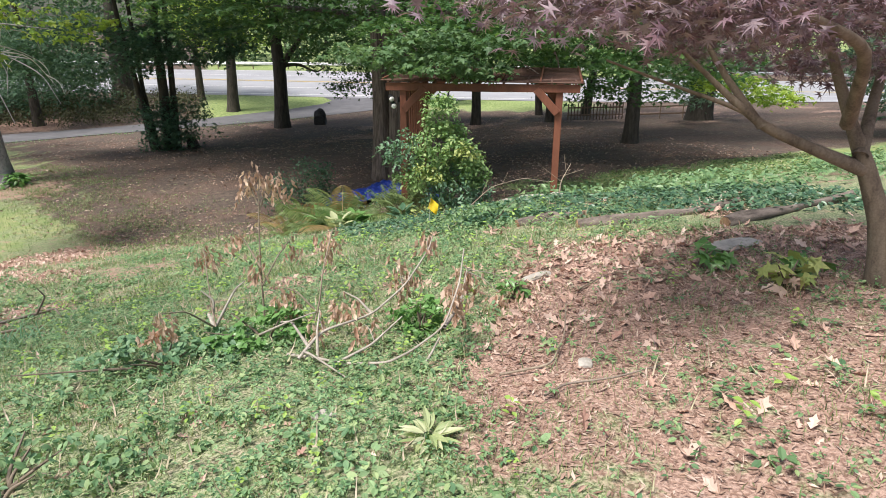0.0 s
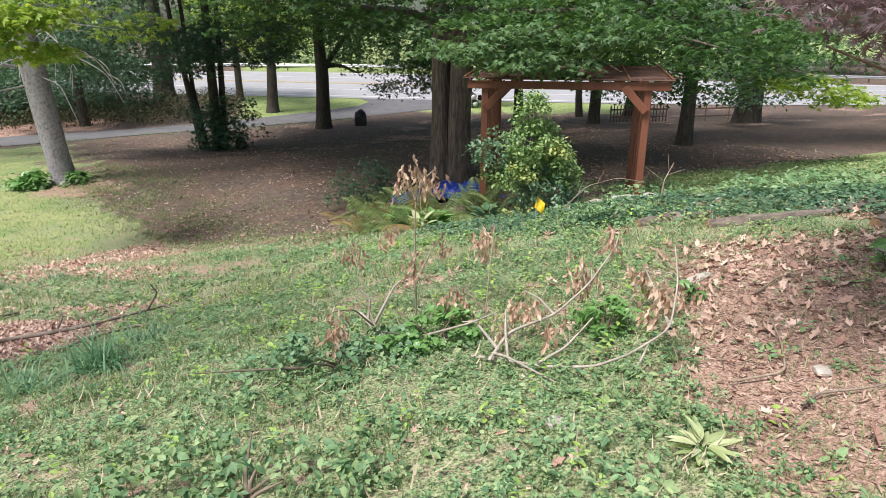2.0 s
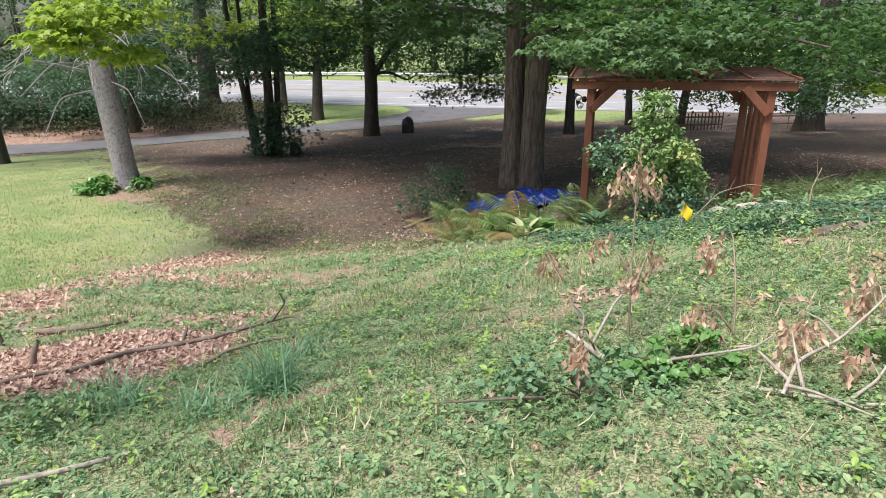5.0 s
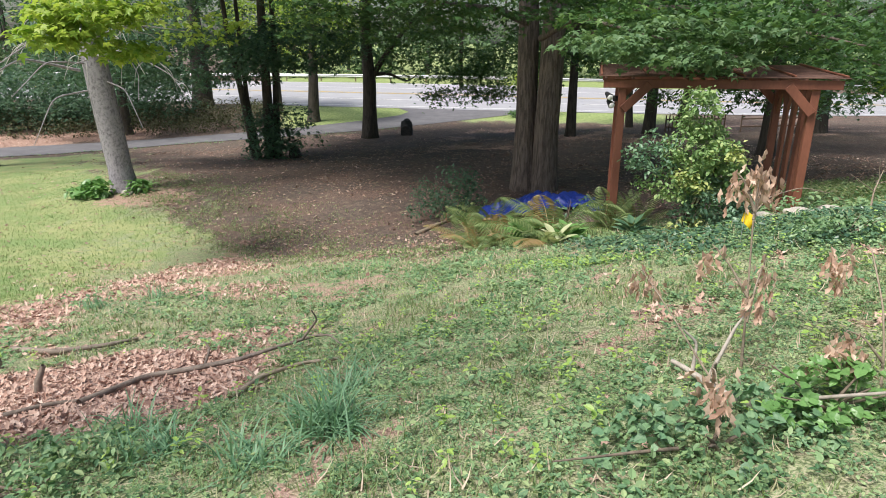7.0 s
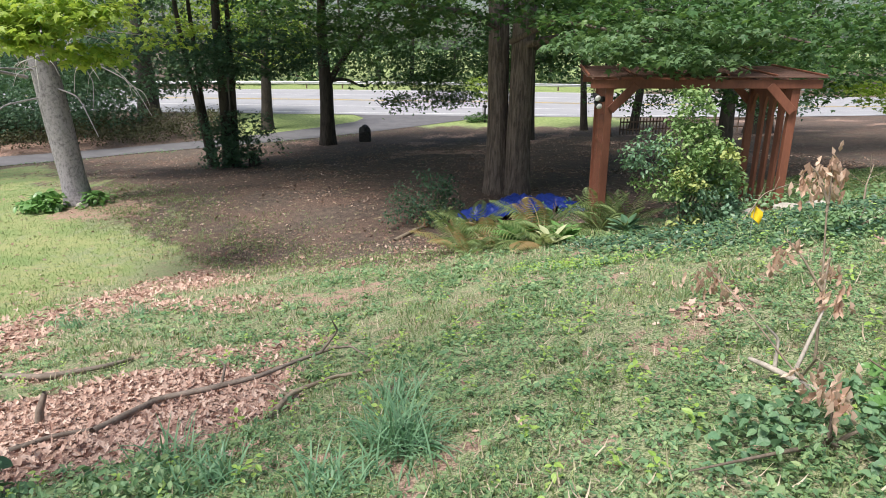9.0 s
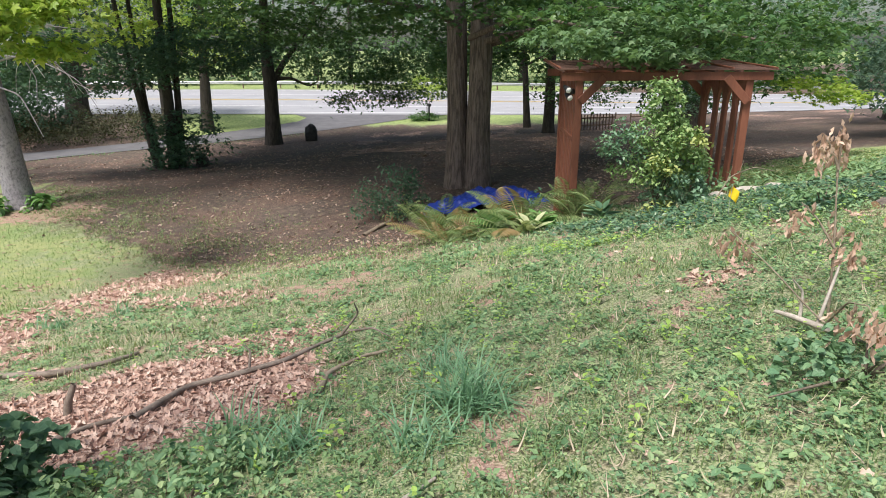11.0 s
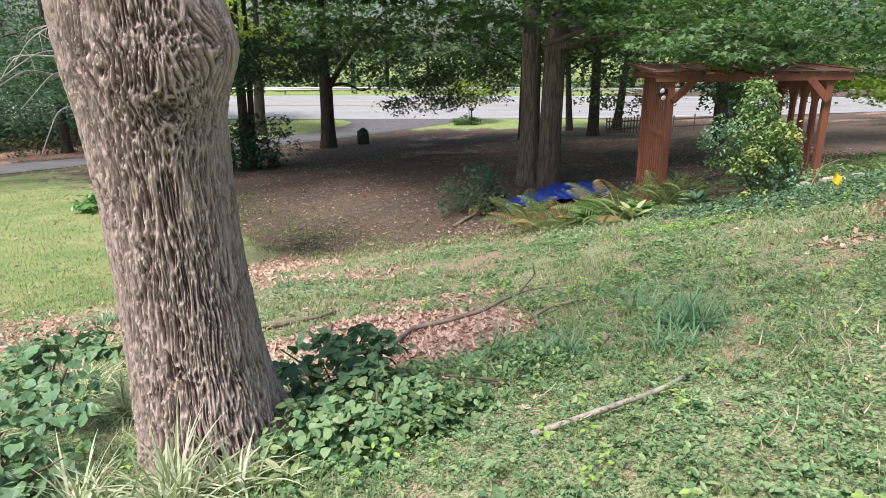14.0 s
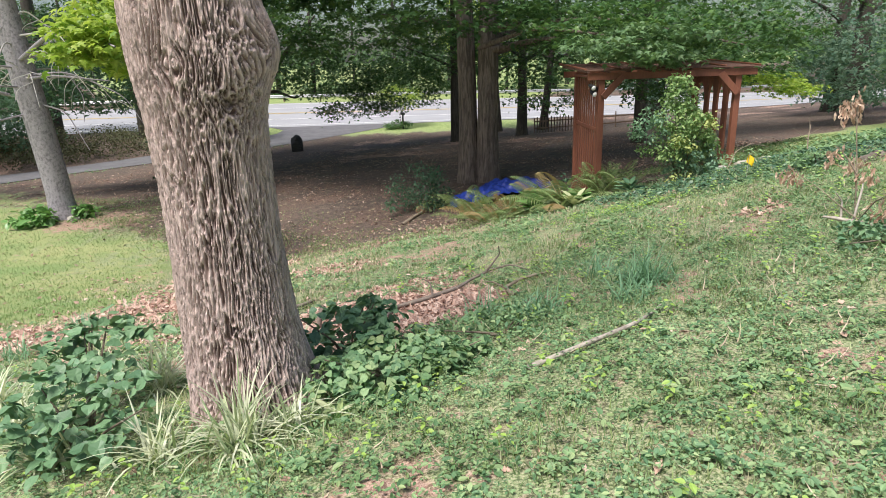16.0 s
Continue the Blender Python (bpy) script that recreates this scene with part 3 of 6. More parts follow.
def tree(label, x, y, trunks, limbs, bark, crowns, sides=14, flare=0.25, group="yard trees"):
    """trunks, limbs: paths of (dx, dy, dz, radius) from the base; crowns: (mesh, material)."""
    base = gz(x, y) - 0.06
    t = thing("tree", x, y, base, label, "tree", group)
    for n, path in enumerate(trunks):
        part("trunk", limb_mesh("trunk", path, sides=sides, rings=40, seed=n * 1.3 + x, flare=flare), bark, t)
    for n, path in enumerate(limbs):
        part("limb", limb_mesh("limb", path, sides=8, rings=18, seed=n * 2.1 + y), bark, t)
    for me, mt in crowns:
        me.transform(Matrix.Translation((-x, -y, -base)))
        part("crown", me, mt, t)
    return t



def round_knots(A, H, r):
    """The angle that the bark's grain follows, where it flows round old knots: (angle in degrees, height, size)."""
    G = A.copy()
    for deg, h0, size in ((-78, 2.17, 0.08), (-52, 2.42, 0.11), (-122, 2.38, 0.09)):
        u = r * np.angle(np.exp(1j * (A - math.radians(deg))))
        v = (H - h0) * 0.7
        G = G - 0.55 * u * size ** 2 / (u ** 2 + v ** 2 + 0.25 * size ** 2) / r * np.exp(-((u ** 2 + v ** 2) / (9 * size ** 2)))
    return G


def big_oak():
    """The thick furrowed trunk beside the path."""
    x, y = -5.82, 5.7
    base = gz(x, y) - 0.12
    t = thing("tree", x, y, base, "thick old tree with deeply furrowed grey-brown bark and a knobbly burl", "tree", "yard trees")
    sides, top = 560, 7.0
    h = np.concatenate([np.linspace(0, 3.0, 340), np.linspace(3.0, top, 41)[1:]])
    rings = len(h)
    a = np.linspace(0, 2 * np.pi, sides, endpoint=False)
    H, A = np.meshgrid(h, a, indexing="ij")
    R = np.interp(H, [0, 0.12, 0.35, 0.75, 1.3, 1.7, 2.1, 2.35, 2.6, 3.0, 7.0], [0.5, 0.455, 0.4, 0.358, 0.325, 0.32, 0.332, 0.358, 0.365, 0.34, 0.3])
    R = R + 0.08 * np.exp(-H * 3.2) * np.sin(4 * A + 0.6) + 0.17 * np.exp(-H * 3.2) * np.cos(A + 0.4)
    side_on = np.angle(np.exp(1j * (A - math.radians(-25))))
    eye = np.exp(-((H - 2.17) / 0.035) ** 2) * np.exp(-(np.angle(np.exp(1j * (A - math.radians(-78)))) / 0.14) ** 2)
    swell = np.exp(-((H - 2.3) / 0.22) ** 2) * np.exp(-(np.angle(np.exp(1j * (A - math.radians(-75)))) / 0.6) ** 2)
    R = R + 0.085 * np.exp(-((H - 2.45) / 0.2) ** 2) * np.exp(-(side_on / 0.55) ** 2) + 0.035 * swell - 0.03 * eye
    G = round_knots(A, H, 0.34)
    V, ridge = np.zeros((rings, sides, 3)), np.zeros((rings, sides))
    lean_x, lean_y = -0.03, -0.05
    for i in range(rings):
        for j in range(sides):
            hh, ca, sa = H[i, j], math.cos(G[i, j]), math.sin(G[i, j])
            w1 = noise.noise(Vector((ca * 2.4, sa * 2.4, hh * 2.6)))
            w2 = noise.noise(Vector((ca * 5 + 7, sa * 5, hh * 5.0)))
            kn = swell[i, j]
            p = Vector((ca * 18.0 + w1 * 1.7 + w2 * 0.8, sa * 18.0 + w2 * 1.2 + w1 * 0.6, hh * (3.5 + 3.0 * kn) + w1 * 0.9))
            q = Vector((ca * 27 + w2 * 1.6 + 3, sa * 27 + w1 * 1.6, hh * (6.0 + 4 * kn) + w2))
            fine = noise.noise(Vector((ca * 50, sa * 50, hh * 34)))
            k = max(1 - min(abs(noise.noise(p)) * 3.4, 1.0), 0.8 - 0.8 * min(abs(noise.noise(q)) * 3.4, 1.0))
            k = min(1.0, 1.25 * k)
            # Drives the bark colour: furrows and the knot's eye get painted shade with the brown.
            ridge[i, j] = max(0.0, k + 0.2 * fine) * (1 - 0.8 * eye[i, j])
            r = R[i, j] + 0.027 * (k - 0.6) + 0.006 * fine
            V[i, j] = (r * math.cos(A[i, j]) + lean_x * hh, r * math.sin(A[i, j]) + lean_y * hh, hh)
    i = np.arange(rings - 1)[:, None] * sides
    j = np.arange(sides)[None]
    k = (np.arange(sides) + 1)[None] % sides
    F = np.stack([i + j, i + k, i + sides + k, i + sides + j], -1).reshape(-1, 4)
    me = np_mesh("trunk", V.reshape(-1, 3), F, True)
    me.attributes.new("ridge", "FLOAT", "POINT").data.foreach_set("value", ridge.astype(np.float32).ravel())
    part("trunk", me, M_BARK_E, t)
    for n, (ang, up) in enumerate(((0.0, 3.0), (2.2, 2.6), (3.9, 3.2), (5.3, 2.4), (-0.6, 3.4))):
        c, s = math.cos(ang), math.sin(ang)
        part("limb", limb_mesh("limb", [(-0.3, -0.45, 6.2, 0.22), (-0.3 + c, -0.45 + s, 6.2 + up * 0.6, 0.16), (-0.3 + 3 * c, -0.45 + 3 * s, 6.5 + up, 0.06)], sides=8, rings=14, seed=n), M_BARK_D, t)
    # Unseen crown above the view, its density set by the shade on the slope.
    me = crown_mesh([(34, (x - 1.0, y - 0.5, base + 11.5), (4.0, 3.5, 2.2))], 0.3, STAR, per=10, radius=0.8)
    me.transform(Matrix.Translation((-x, -y, -base)))
    part("crown", me, M_MAPLE, t)


big_oak()

# the pale, leaning trunk on the lawn, with a low yellow-green spray and bare twigs
pale_tree = tree("pale grey tree leaning on the lawn with yellow-green leaves", -7.25, 23.4,
     [[(0.05, 0, 0, 0.37), (0.0, 0, 0.9, 0.35), (-0.2, 0.05, 3.6, 0.355), (-0.35, 0.1, 6, 0.32), (-0.7, 0.2, 11, 0.14)]],
     [[(-0.3, 0.0, 4.6, 0.06), (0.6, -3.0, 5.2, 0.05), (1.1, -6.0, 5.1, 0.04), (1.6, -8.4, 4.7, 0.015)], [(-0.3, 0.0, 4.1, 0.05), (0.4, -0.8, 4.2, 0.035), (1.8, -1.2, 4.0, 0.012)], [(-0.7, 0.2, 3.7, 0.05), (-1.8, -1.0, 4.1, 0.03), (-3.0, -1.6, 3.3, 0.01)],
      [(-0.2, 0.0, 3.2, 0.03), (-1.3, -0.6, 3.0, 0.02), (-1.9, -1.0, 1.7, 0.008)], [(-0.2, 0, 3.5, 0.03), (0.6, -0.5, 3.2, 0.02), (1.0, -0.9, 2.1, 0.008)],
      [(-0.25, 0, 4.2, 0.035), (0.8, -0.8, 4.3, 0.022), (2.1, -1.4, 3.6, 0.012), (2.5, -1.6, 2.7, 0.006)], [(-0.25, 0, 4.6, 0.035), (1.0, -0.6, 5.0, 0.02), (2.6, -1.0, 4.8, 0.008)], [(-0.25, 0, 4.4, 0.035), (-1.4, -0.8, 4.6, 0.022), (-2.6, -1.4, 3.7, 0.01), (-2.9, -1.5, 2.8, 0.006)],
      [(-0.25, 0, 3.9, 0.03), (-1.2, -1.0, 4.0, 0.02), (-2.0, -1.6, 3.1, 0.008)], [(0.8, -0.8, 4.3, 0.018), (1.1, -0.9, 3.6, 0.012), (1.0, -1.0, 2.9, 0.006)]], M_BARK_A,
     [(crown_mesh([(34, (-6.15, 15.6, 1.3), (0.55, 0.5, 0.22)), (44, (-5.75, 15.9, 1.65), (0.95, 0.7, 0.3)), (20, (-5.2, 16.3, 1.0), (0.5, 0.5, 0.16)), (40, (-5.2, 16.6, 2.0), (1.2, 0.9, 0.35)), (24, (-4.6, 23.0, 1.6), (1.6, 1.2, 0.5)), (90, (-7.6, 21.0, 5.2), (3.6, 3.6, 1.4)), (120, (-9, 24, 7), (4, 4, 2.0))], 0.19, MAPLE, 14, 0.42, flat=0.12), M_YELLOW)])



def bare_twigs(parent, n):
    """Dead pale branches that droop from the upper trunk, each with a few twigs."""
    r = random.Random(5)
    for k in range(n):
        h = 3.9 + 1.9 * k / n
        ang = k * 2.4 + r.uniform(-0.4, 0.4)
        ln = r.uniform(1.0, 2.7)
        c, s = math.cos(ang), math.sin(ang)
        x0 = -0.18 - 0.06 * (h - 3.6)
        p = [(x0, 0.05, h), (x0 + 0.35 * ln * c, 0.35 * ln * s, h + r.uniform(-0.15, 0.4)), (x0 + 0.75 * ln * c, 0.75 * ln * s, h + r.uniform(-0.4, 0.2)), (x0 + ln * c, ln * s, h - r.uniform(0.2, 1.0))]
        part("limb", limb_mesh("limb", [(*q, w) for q, w in zip(p, (0.032, 0.024, 0.016, 0.006))], sides=6, rings=14, seed=k), M_TWIG_PALE, parent)
        for m in range(3):
            a, b = p[1 + m % 2], p[2 + m % 2]
            f = r.uniform(0.2, 0.9)
            q = [a[i] + (b[i] - a[i]) * f for i in range(3)]
            d = (r.uniform(-0.5, 0.5), r.uniform(-0.5, 0.5), -r.uniform(0.3, 0.9))
            part("twig", limb_mesh("twig", [(*q, 0.013), (q[0] + d[0], q[1] + d[1], q[2] + 0.3 * d[2], 0.009), (q[0] + 1.3 * d[0], q[1] + 1.3 * d[1], q[2] + d[2], 0.004)], sides=5, rings=10, seed=m), M_TWIG_PALE, parent)


bare_twigs(pale_tree, 14)

# twin trunk in the middle of the yard
tree("twin-trunked tree with dark furrowed bark and low spreading branches", 4.6, 18.65,
     [[(-0.17, 0.26, 0, 0.36), (-0.2, 0.28, 2.0, 0.29), (-0.18, 0.36, 4.5, 0.28), (-0.4, 0.5, 10, 0.2)], [(0.25, -0.22, 0, 0.36), (0.22, -0.22, 2.0, 0.33), (0.35, -0.1, 4.5, 0.31), (0.9, 0.1, 10, 0.2)]],
     [[(0.3, -0.2, 4.0, 0.13), (1.2, -0.6, 4.3, 0.1), (3.0, -1.4, 4.5, 0.05), (5.2, -2.6, 4.6, 0.02)], [(0.3, -0.2, 4.1, 0.11), (0.8, -2.2, 4.4, 0.07), (1.2, -5.2, 4.1, 0.03), (1.3, -7.2, 3.6, 0.012)],
      [(-0.3, 0.2, 4.6, 0.12), (-1.6, -0.8, 4.9, 0.07), (-4.0, -1.8, 5.0, 0.03)], [(0.35, -0.2, 4.8, 0.1), (2.4, -3.0, 4.9, 0.06), (4.4, -6.2, 4.0, 0.02)], [(0.3, -0.1, 4.4, 0.1), (3.2, 0.6, 5.2, 0.06), (6.5, 1.0, 5.6, 0.02)],
      [(-0.1, -0.3, 4.2, 0.09), (-0.9, -4.0, 4.6, 0.05), (-1.5, -8.0, 4.15, 0.012)], [(0.3, -0.2, 4.2, 0.1), (4.0, -1.8, 4.5, 0.06), (9.6, -3.6, 3.2, 0.02)]], M_BARK_C,
     [(crown_mesh([(130, (7.2, 16.0, 1.9), (3.4, 2.4, 0.8)), (90, (2.2, 15.8, 2.0), (2.6, 2.0, 0.5)), (130, (8.5, 20.5, 1.3), (4.0, 3.0, 1.1)), (140, (1.0, 21.5, 1.9), (3.6, 2.6, 0.7)), (90, (11.8, 14.8, 0.8), (2.2, 1.8, 1.0)), (60, (5, 17, 4.0), (6.5, 6.5, 0.9))], 0.17, MAPLE, 17, 0.7, flat=0.08, droop=0.3, tier=0.42, tilt=(-0.35, 0.28)), M_MAPLE),
      # Front sprays take the paler copy, light painted into their leaves.
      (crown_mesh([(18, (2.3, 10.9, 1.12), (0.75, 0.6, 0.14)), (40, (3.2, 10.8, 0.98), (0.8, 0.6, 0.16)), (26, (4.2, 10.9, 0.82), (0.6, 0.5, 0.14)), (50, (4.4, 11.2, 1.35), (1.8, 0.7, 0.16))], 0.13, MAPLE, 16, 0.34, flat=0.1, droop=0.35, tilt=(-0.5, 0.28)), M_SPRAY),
      (crown_mesh([(40, (13.6, 15.0, 0.05), (1.3, 0.9, 0.22)), (40, (15.4, 15.2, -0.35), (1.3, 0.9, 0.25))], 0.15, MAPLE, 16, 0.5, flat=0.1, tilt=(-0.4, 0.28)), M_YELLOW),
      (crown_mesh([(120, (5.0, 12.6, 1.5), (2.6, 2.2, 0.5)), (130, (8.4, 13.0, 1.4), (3.0, 2.4, 0.8))], 0.15, MAPLE, 20, 0.6, flat=0.07, droop=0.35, tier=0.34, tilt=(-0.4, 0.28)), M_MAPLE),
      # High leaves out of view, added across the whole yard to shade the ground.
      (crown_mesh([(260, (2.0, 20.0, 7.6), (6.0, 4.6, 1.6)), (260, (2.5, 29.0, 8.0), (8.0, 5.0, 1.6)), (260, (-3.6, 26.0, 8.6), (4.6, 6.0, 1.5)), (220, (-1.5, 33.5, 8.8), (6.0, 4.0, 1.5)), (230, (10.0, 25.0, 8.0), (6.0, 6.0, 1.6)), (200, (17.0, 21.0, 8.4), (5.5, 6.0, 1.6)), (220, (13.0, 33.0, 9.0), (7.0, 5.0, 1.6)), (160, (7.5, 18.0, 7.0), (4.0, 4.0, 1.4)), (110, (-0.6, 15.4, 7.8), (3.4, 2.2, 1.0))], 0.5, STAR, 14, 1.0), M_MAPLE)], flare=0.2)

# forked dark tree near the drive
tree("slim dark forked tree beside the driveway", 3.0, 39.75,
     [[(0, 0, 0, 0.42), (0.1, 0.1, 3.2, 0.38), (0, 0.2, 5.5, 0.3), (0.2, 0.3, 10, 0.18)]],
     [[(0.1, 0.1, 3.3, 0.2), (0.9, 0, 4.6, 0.16), (2.4, 0, 6.4, 0.1), (4, 0, 8, 0.05)], [(0.2, 0.1, 3.7, 0.12), (1.2, -0.1, 3.8, 0.09), (2.2, -0.4, 3.3, 0.05), (2.7, -0.5, 3.6, 0.03)]], M_BARK_D,
     # The second crown, of big coarse leaves, is unseen and added for its shade.
     [(crown_mesh([(190, (7.0, 37, 0.1), (3.6, 2.6, 1.2)), (200, (10.5, 36.5, -0.5), (3.2, 2.6, 1.5)), (60, (7.5, 36, -1.6), (2.4, 1.6, 0.5)), (240, (3, 38, 1.9), (6, 3, 1.1)), (160, (14, 37, 1.0), (4, 3, 1.4)), (60, (4, 40, 3.5), (6, 5, 1))], 0.19, STAR, 16, 0.7), M_MAPLE), (crown_mesh([(330, (4, 37, 6), (9, 6, 2.2))], 0.5, STAR, 14, 1.1), M_MAPLE)])

# clump of thin stems and its dark evergreen
tree("clump of thin leaning stems with a dark evergreen at its foot", -3.2, 31.2,
     [[(-0.2, 0, 0, 0.17), (-0.5, 0.1, 2.5, 0.13), (-0.9, 0.2, 5.5, 0.1), (-1.1, 0.3, 9, 0.06)], [(-0.05, 0.2, 0, 0.13), (-0.35, 0.3, 2.5, 0.1), (-0.45, 0.4, 6, 0.08), (-0.5, 0.4, 9, 0.05)],
      [(0.45, 0, 0, 0.24), (0.5, 0, 3, 0.2), (0.55, 0.1, 6, 0.17), (0.6, 0.1, 10, 0.1)], [(0.75, 0.2, 0, 0.16), (0.9, 0.2, 3, 0.13), (1.0, 0.2, 6, 0.1), (1.0, 0.2, 9, 0.07)]],
     # The coarse maple crown overhead stays out of view; added to darken the earth below.
     [], M_BARK_D, [(crown_mesh([(60, (-2.7, 30.3, -3.1), (1.1, 0.8, 0.75)), (40, (-2.3, 30.4, -2.0), (1.6, 0.9, 0.6)), (34, (-1.9, 30.2, -2.6), (1.5, 0.9, 0.7)), (260, (-5.0, 28.5, 0.55), (3.6, 2.4, 1.15)), (200, (-1.2, 29.5, 1.0), (2.8, 2, 0.95)), (160, (-9, 30, 0.6), (3, 2, 1.2)), (60, (-3.5, 30, 2.6), (5, 3, 0.8))], 0.17, STAR, 18, 0.6), M_HEMLOCK), (crown_mesh([(240, (-2.5, 29, 6), (7, 6, 2.4))], 0.5, STAR, 14, 1.1), M_MAPLE)], flare=0.1)


def plain_tree(x, y, r, h, crown_z, spread, leaf_mat, size=0.2, lean=(0, 0), n=120, bark=None, low=None):
    lx, ly = lean
    crowns = [(n, (x + lx * h * 0.7, y + ly * h * 0.7, crown_z), (spread, spread, spread * 0.45)), (n, (x + lx * h, y + ly * h, crown_z + spread * 0.6), (spread * 0.8, spread * 0.8, spread * 0.5))]
    if low:
        crowns.append(low)
    tree("tall dark-barked yard tree in full green leaf", x, y, [[(0, 0, 0, r), (lx * h * 0.3, ly * h * 0.3, h * 0.3, r * 0.8), (lx * h, ly * h, h, r * 0.35)]],
         [[(lx * h * 0.4, ly * h * 0.4, h * 0.42, r * 0.35), (lx * h * 0.4 + spread * 0.4, ly * h * 0.4 - 0.3, h * 0.5, r * 0.2), (spread * 0.8, -0.5, h * 0.55, 0.02)],
          [(lx * h * 0.4, ly * h * 0.4, h * 0.45, r * 0.35), (lx * h * 0.4 - spread * 0.4, ly * h * 0.4, h * 0.52, r * 0.2), (-spread * 0.8, 0.4, h * 0.58, 0.02)]],
         bark or M_BARK_D, [(crown_mesh(crowns, size, STAR, 16, 0.8), leaf_mat)], sides=12)


plain_tree(0.3, 49.0, 0.42, 10, 1.6, 4.0, M_YELLOW, 0.24, (0.05, 0))
plain_tree(14.0, 35.5, 0.3, 10, 2.0, 4.0, M_MAPLE, 0.2)
plain_tree(-7.9, 57.5, 0.85, 11, 3.0, 5.0, M_MAPLE, 0.26)
plain_tree(18.8, 35.0, 0.36, 11, 2.6, 4.0, M_MAPLE, 0.22, low=(80, (19, 32, -0.9), (3.2, 2.5, 1.5)))
plain_tree(20.5, 40.0, 0.25, 10, 2.6, 4.0, M_YELLOW, 0.22, (-0.08, 0))
plain_tree(23.0, 38.0, 0.3, 11, 3.0, 4.5, M_MAPLE, 0.22, (0.12, 0))
plain_tree(26.5, 31.0, 0.75, 13, 3.0, 5.5, M_SPRUCE, 0.24, low=(110, (24.5, 28.5, -0.6), (3.2, 2.2, 1.9)))
plain_tree(-11.5, 46.0, 0.3, 10, 2.0, 4.5, M_HEMLOCK, 0.22, low=(150, (-13, 44, -0.9), (4, 2.0, 2.4)))
plain_tree(-2.0, 55.0, 0.3, 10, 3.0, 4.0, M_YELLOW, 0.26)
plain_tree(-14.5, 33.0, 0.35, 11, 1.8, 5.0, M_HEMLOCK, 0.22)
plain_tree(30.0, 20.5, 0.5, 13, 3.0, 6.0, M_SPRUCE, 0.24, low=(200, (26.5, 18.0, 0.3), (4.0, 2.6, 2.2)))
plain_tree(24.0, 12.5, 0.35, 11, 3.4, 5.0, M_MAPLE, 0.2, low=(170, (22.0, 12.5, 0.8), (3.4, 2.6, 1.5)))
plain_tree(38.0, 26.0, 0.5, 13, 3.0, 6.5, M_SPRUCE, 0.28, low=(160, (36.0, 24.0, -0.8), (5.0, 3.0, 1.8)))
plain_tree(15.5, 22.0, 0.3, 10, 2.2, 4.2, M_MAPLE, 0.18, low=(170, (12.5, 18.0, 0.6), (3.4, 2.6, 1.3)))


def purple_maple():
    x, y = 4.2, 2.84
    base = gz(x, y) - 0.05
    t = thing("tree", x, y, base, "low Japanese maple with lacy purple leaves and crooked limbs", "tree", "yard trees")

    def loc(*pts):
        return [(a - x, b - y, c - base, r) for a, b, c, r in pts]
    part("trunk", limb_mesh("trunk", loc((4.2, 2.84, base, 0.1), (4.1, 2.9, 0.25, 0.07), (3.98, 3.0, 0.62, 0.058), (3.88, 3.1, 0.9, 0.04), (3.82, 3.25, 1.25, 0.032), (3.7, 3.4, 1.75, 0.018)), sides=16, rings=30, flare=0.3), M_BARK_R, t)
    part("limb", limb_mesh("limb", loc((3.97, 3.0, 0.6, 0.05), (3.6, 3.12, 0.75, 0.038), (3.32, 3.26, 0.88, 0.032), (3.12, 3.38, 1.06, 0.024), (2.9, 3.5, 1.28, 0.014), (2.5, 3.5, 1.55, 0.01)), sides=10, rings=24, seed=1), M_BARK_R, t)
    part("limb", limb_mesh("limb", loc((3.5, 3.16, 0.8, 0.024), (3.16, 3.36, 1.0, 0.017), (2.8, 3.52, 1.13, 0.01), (2.3, 3.6, 1.3, 0.007)), sides=8, rings=20, seed=2), M_BARK_R, t)
    part("limb", limb_mesh("limb", loc((3.85, 3.1, 0.9, 0.05), (3.4, 2.7, 1.4, 0.035), (2.6, 2.6, 1.62, 0.02), (1.6, 2.55, 1.6, 0.008)), sides=8, rings=20, seed=3), M_BARK_R, t)
    part("limb", limb_mesh("limb", loc((3.3, 3.26, 0.88, 0.03), (3.15, 3.5, 1.2, 0.022), (3.0, 3.75, 1.6, 0.01)), sides=8, rings=16, seed=4), M_BARK_R, t)
    part("limb", limb_mesh("limb", loc((3.9, 3.0, 0.7, 0.05), (4.3, 3.3, 1.1, 0.035), (4.8, 3.6, 1.6, 0.015)), sides=8, rings=16, seed=5), M_BARK_R, t)
    me = crown_mesh([(80, (1.8, 2.75, 1.68), (0.9, 0.55, 0.16)), (150, (3.0, 3.3, 1.68), (1.2, 0.9, 0.25)), (170, (4.2, 3.6, 1.6), (1.4, 1.1, 0.42)), (130, (3.4, 3.0, 2.2), (1.9, 1.3, 0.4))], 0.075, LACE, 16, 0.22, droop=0.5)
    me.transform(Matrix.Translation((-x, -y, -base)))
    part("crown", me, M_PURPLE, t)


purple_maple()


# ---- garden arbour ----
def box_bm(sx, sy, sz, bevel=0.006):
    bm = bmesh.new()
    bmesh.ops.create_cube(bm, size=1)
    bmesh.ops.scale(bm, vec=(sx, sy, sz), verts=bm.verts)
    if bevel:
        bmesh.ops.bevel(bm, geom=bm.edges[:], offset=bevel, segments=1, affect="EDGES")
    return bm


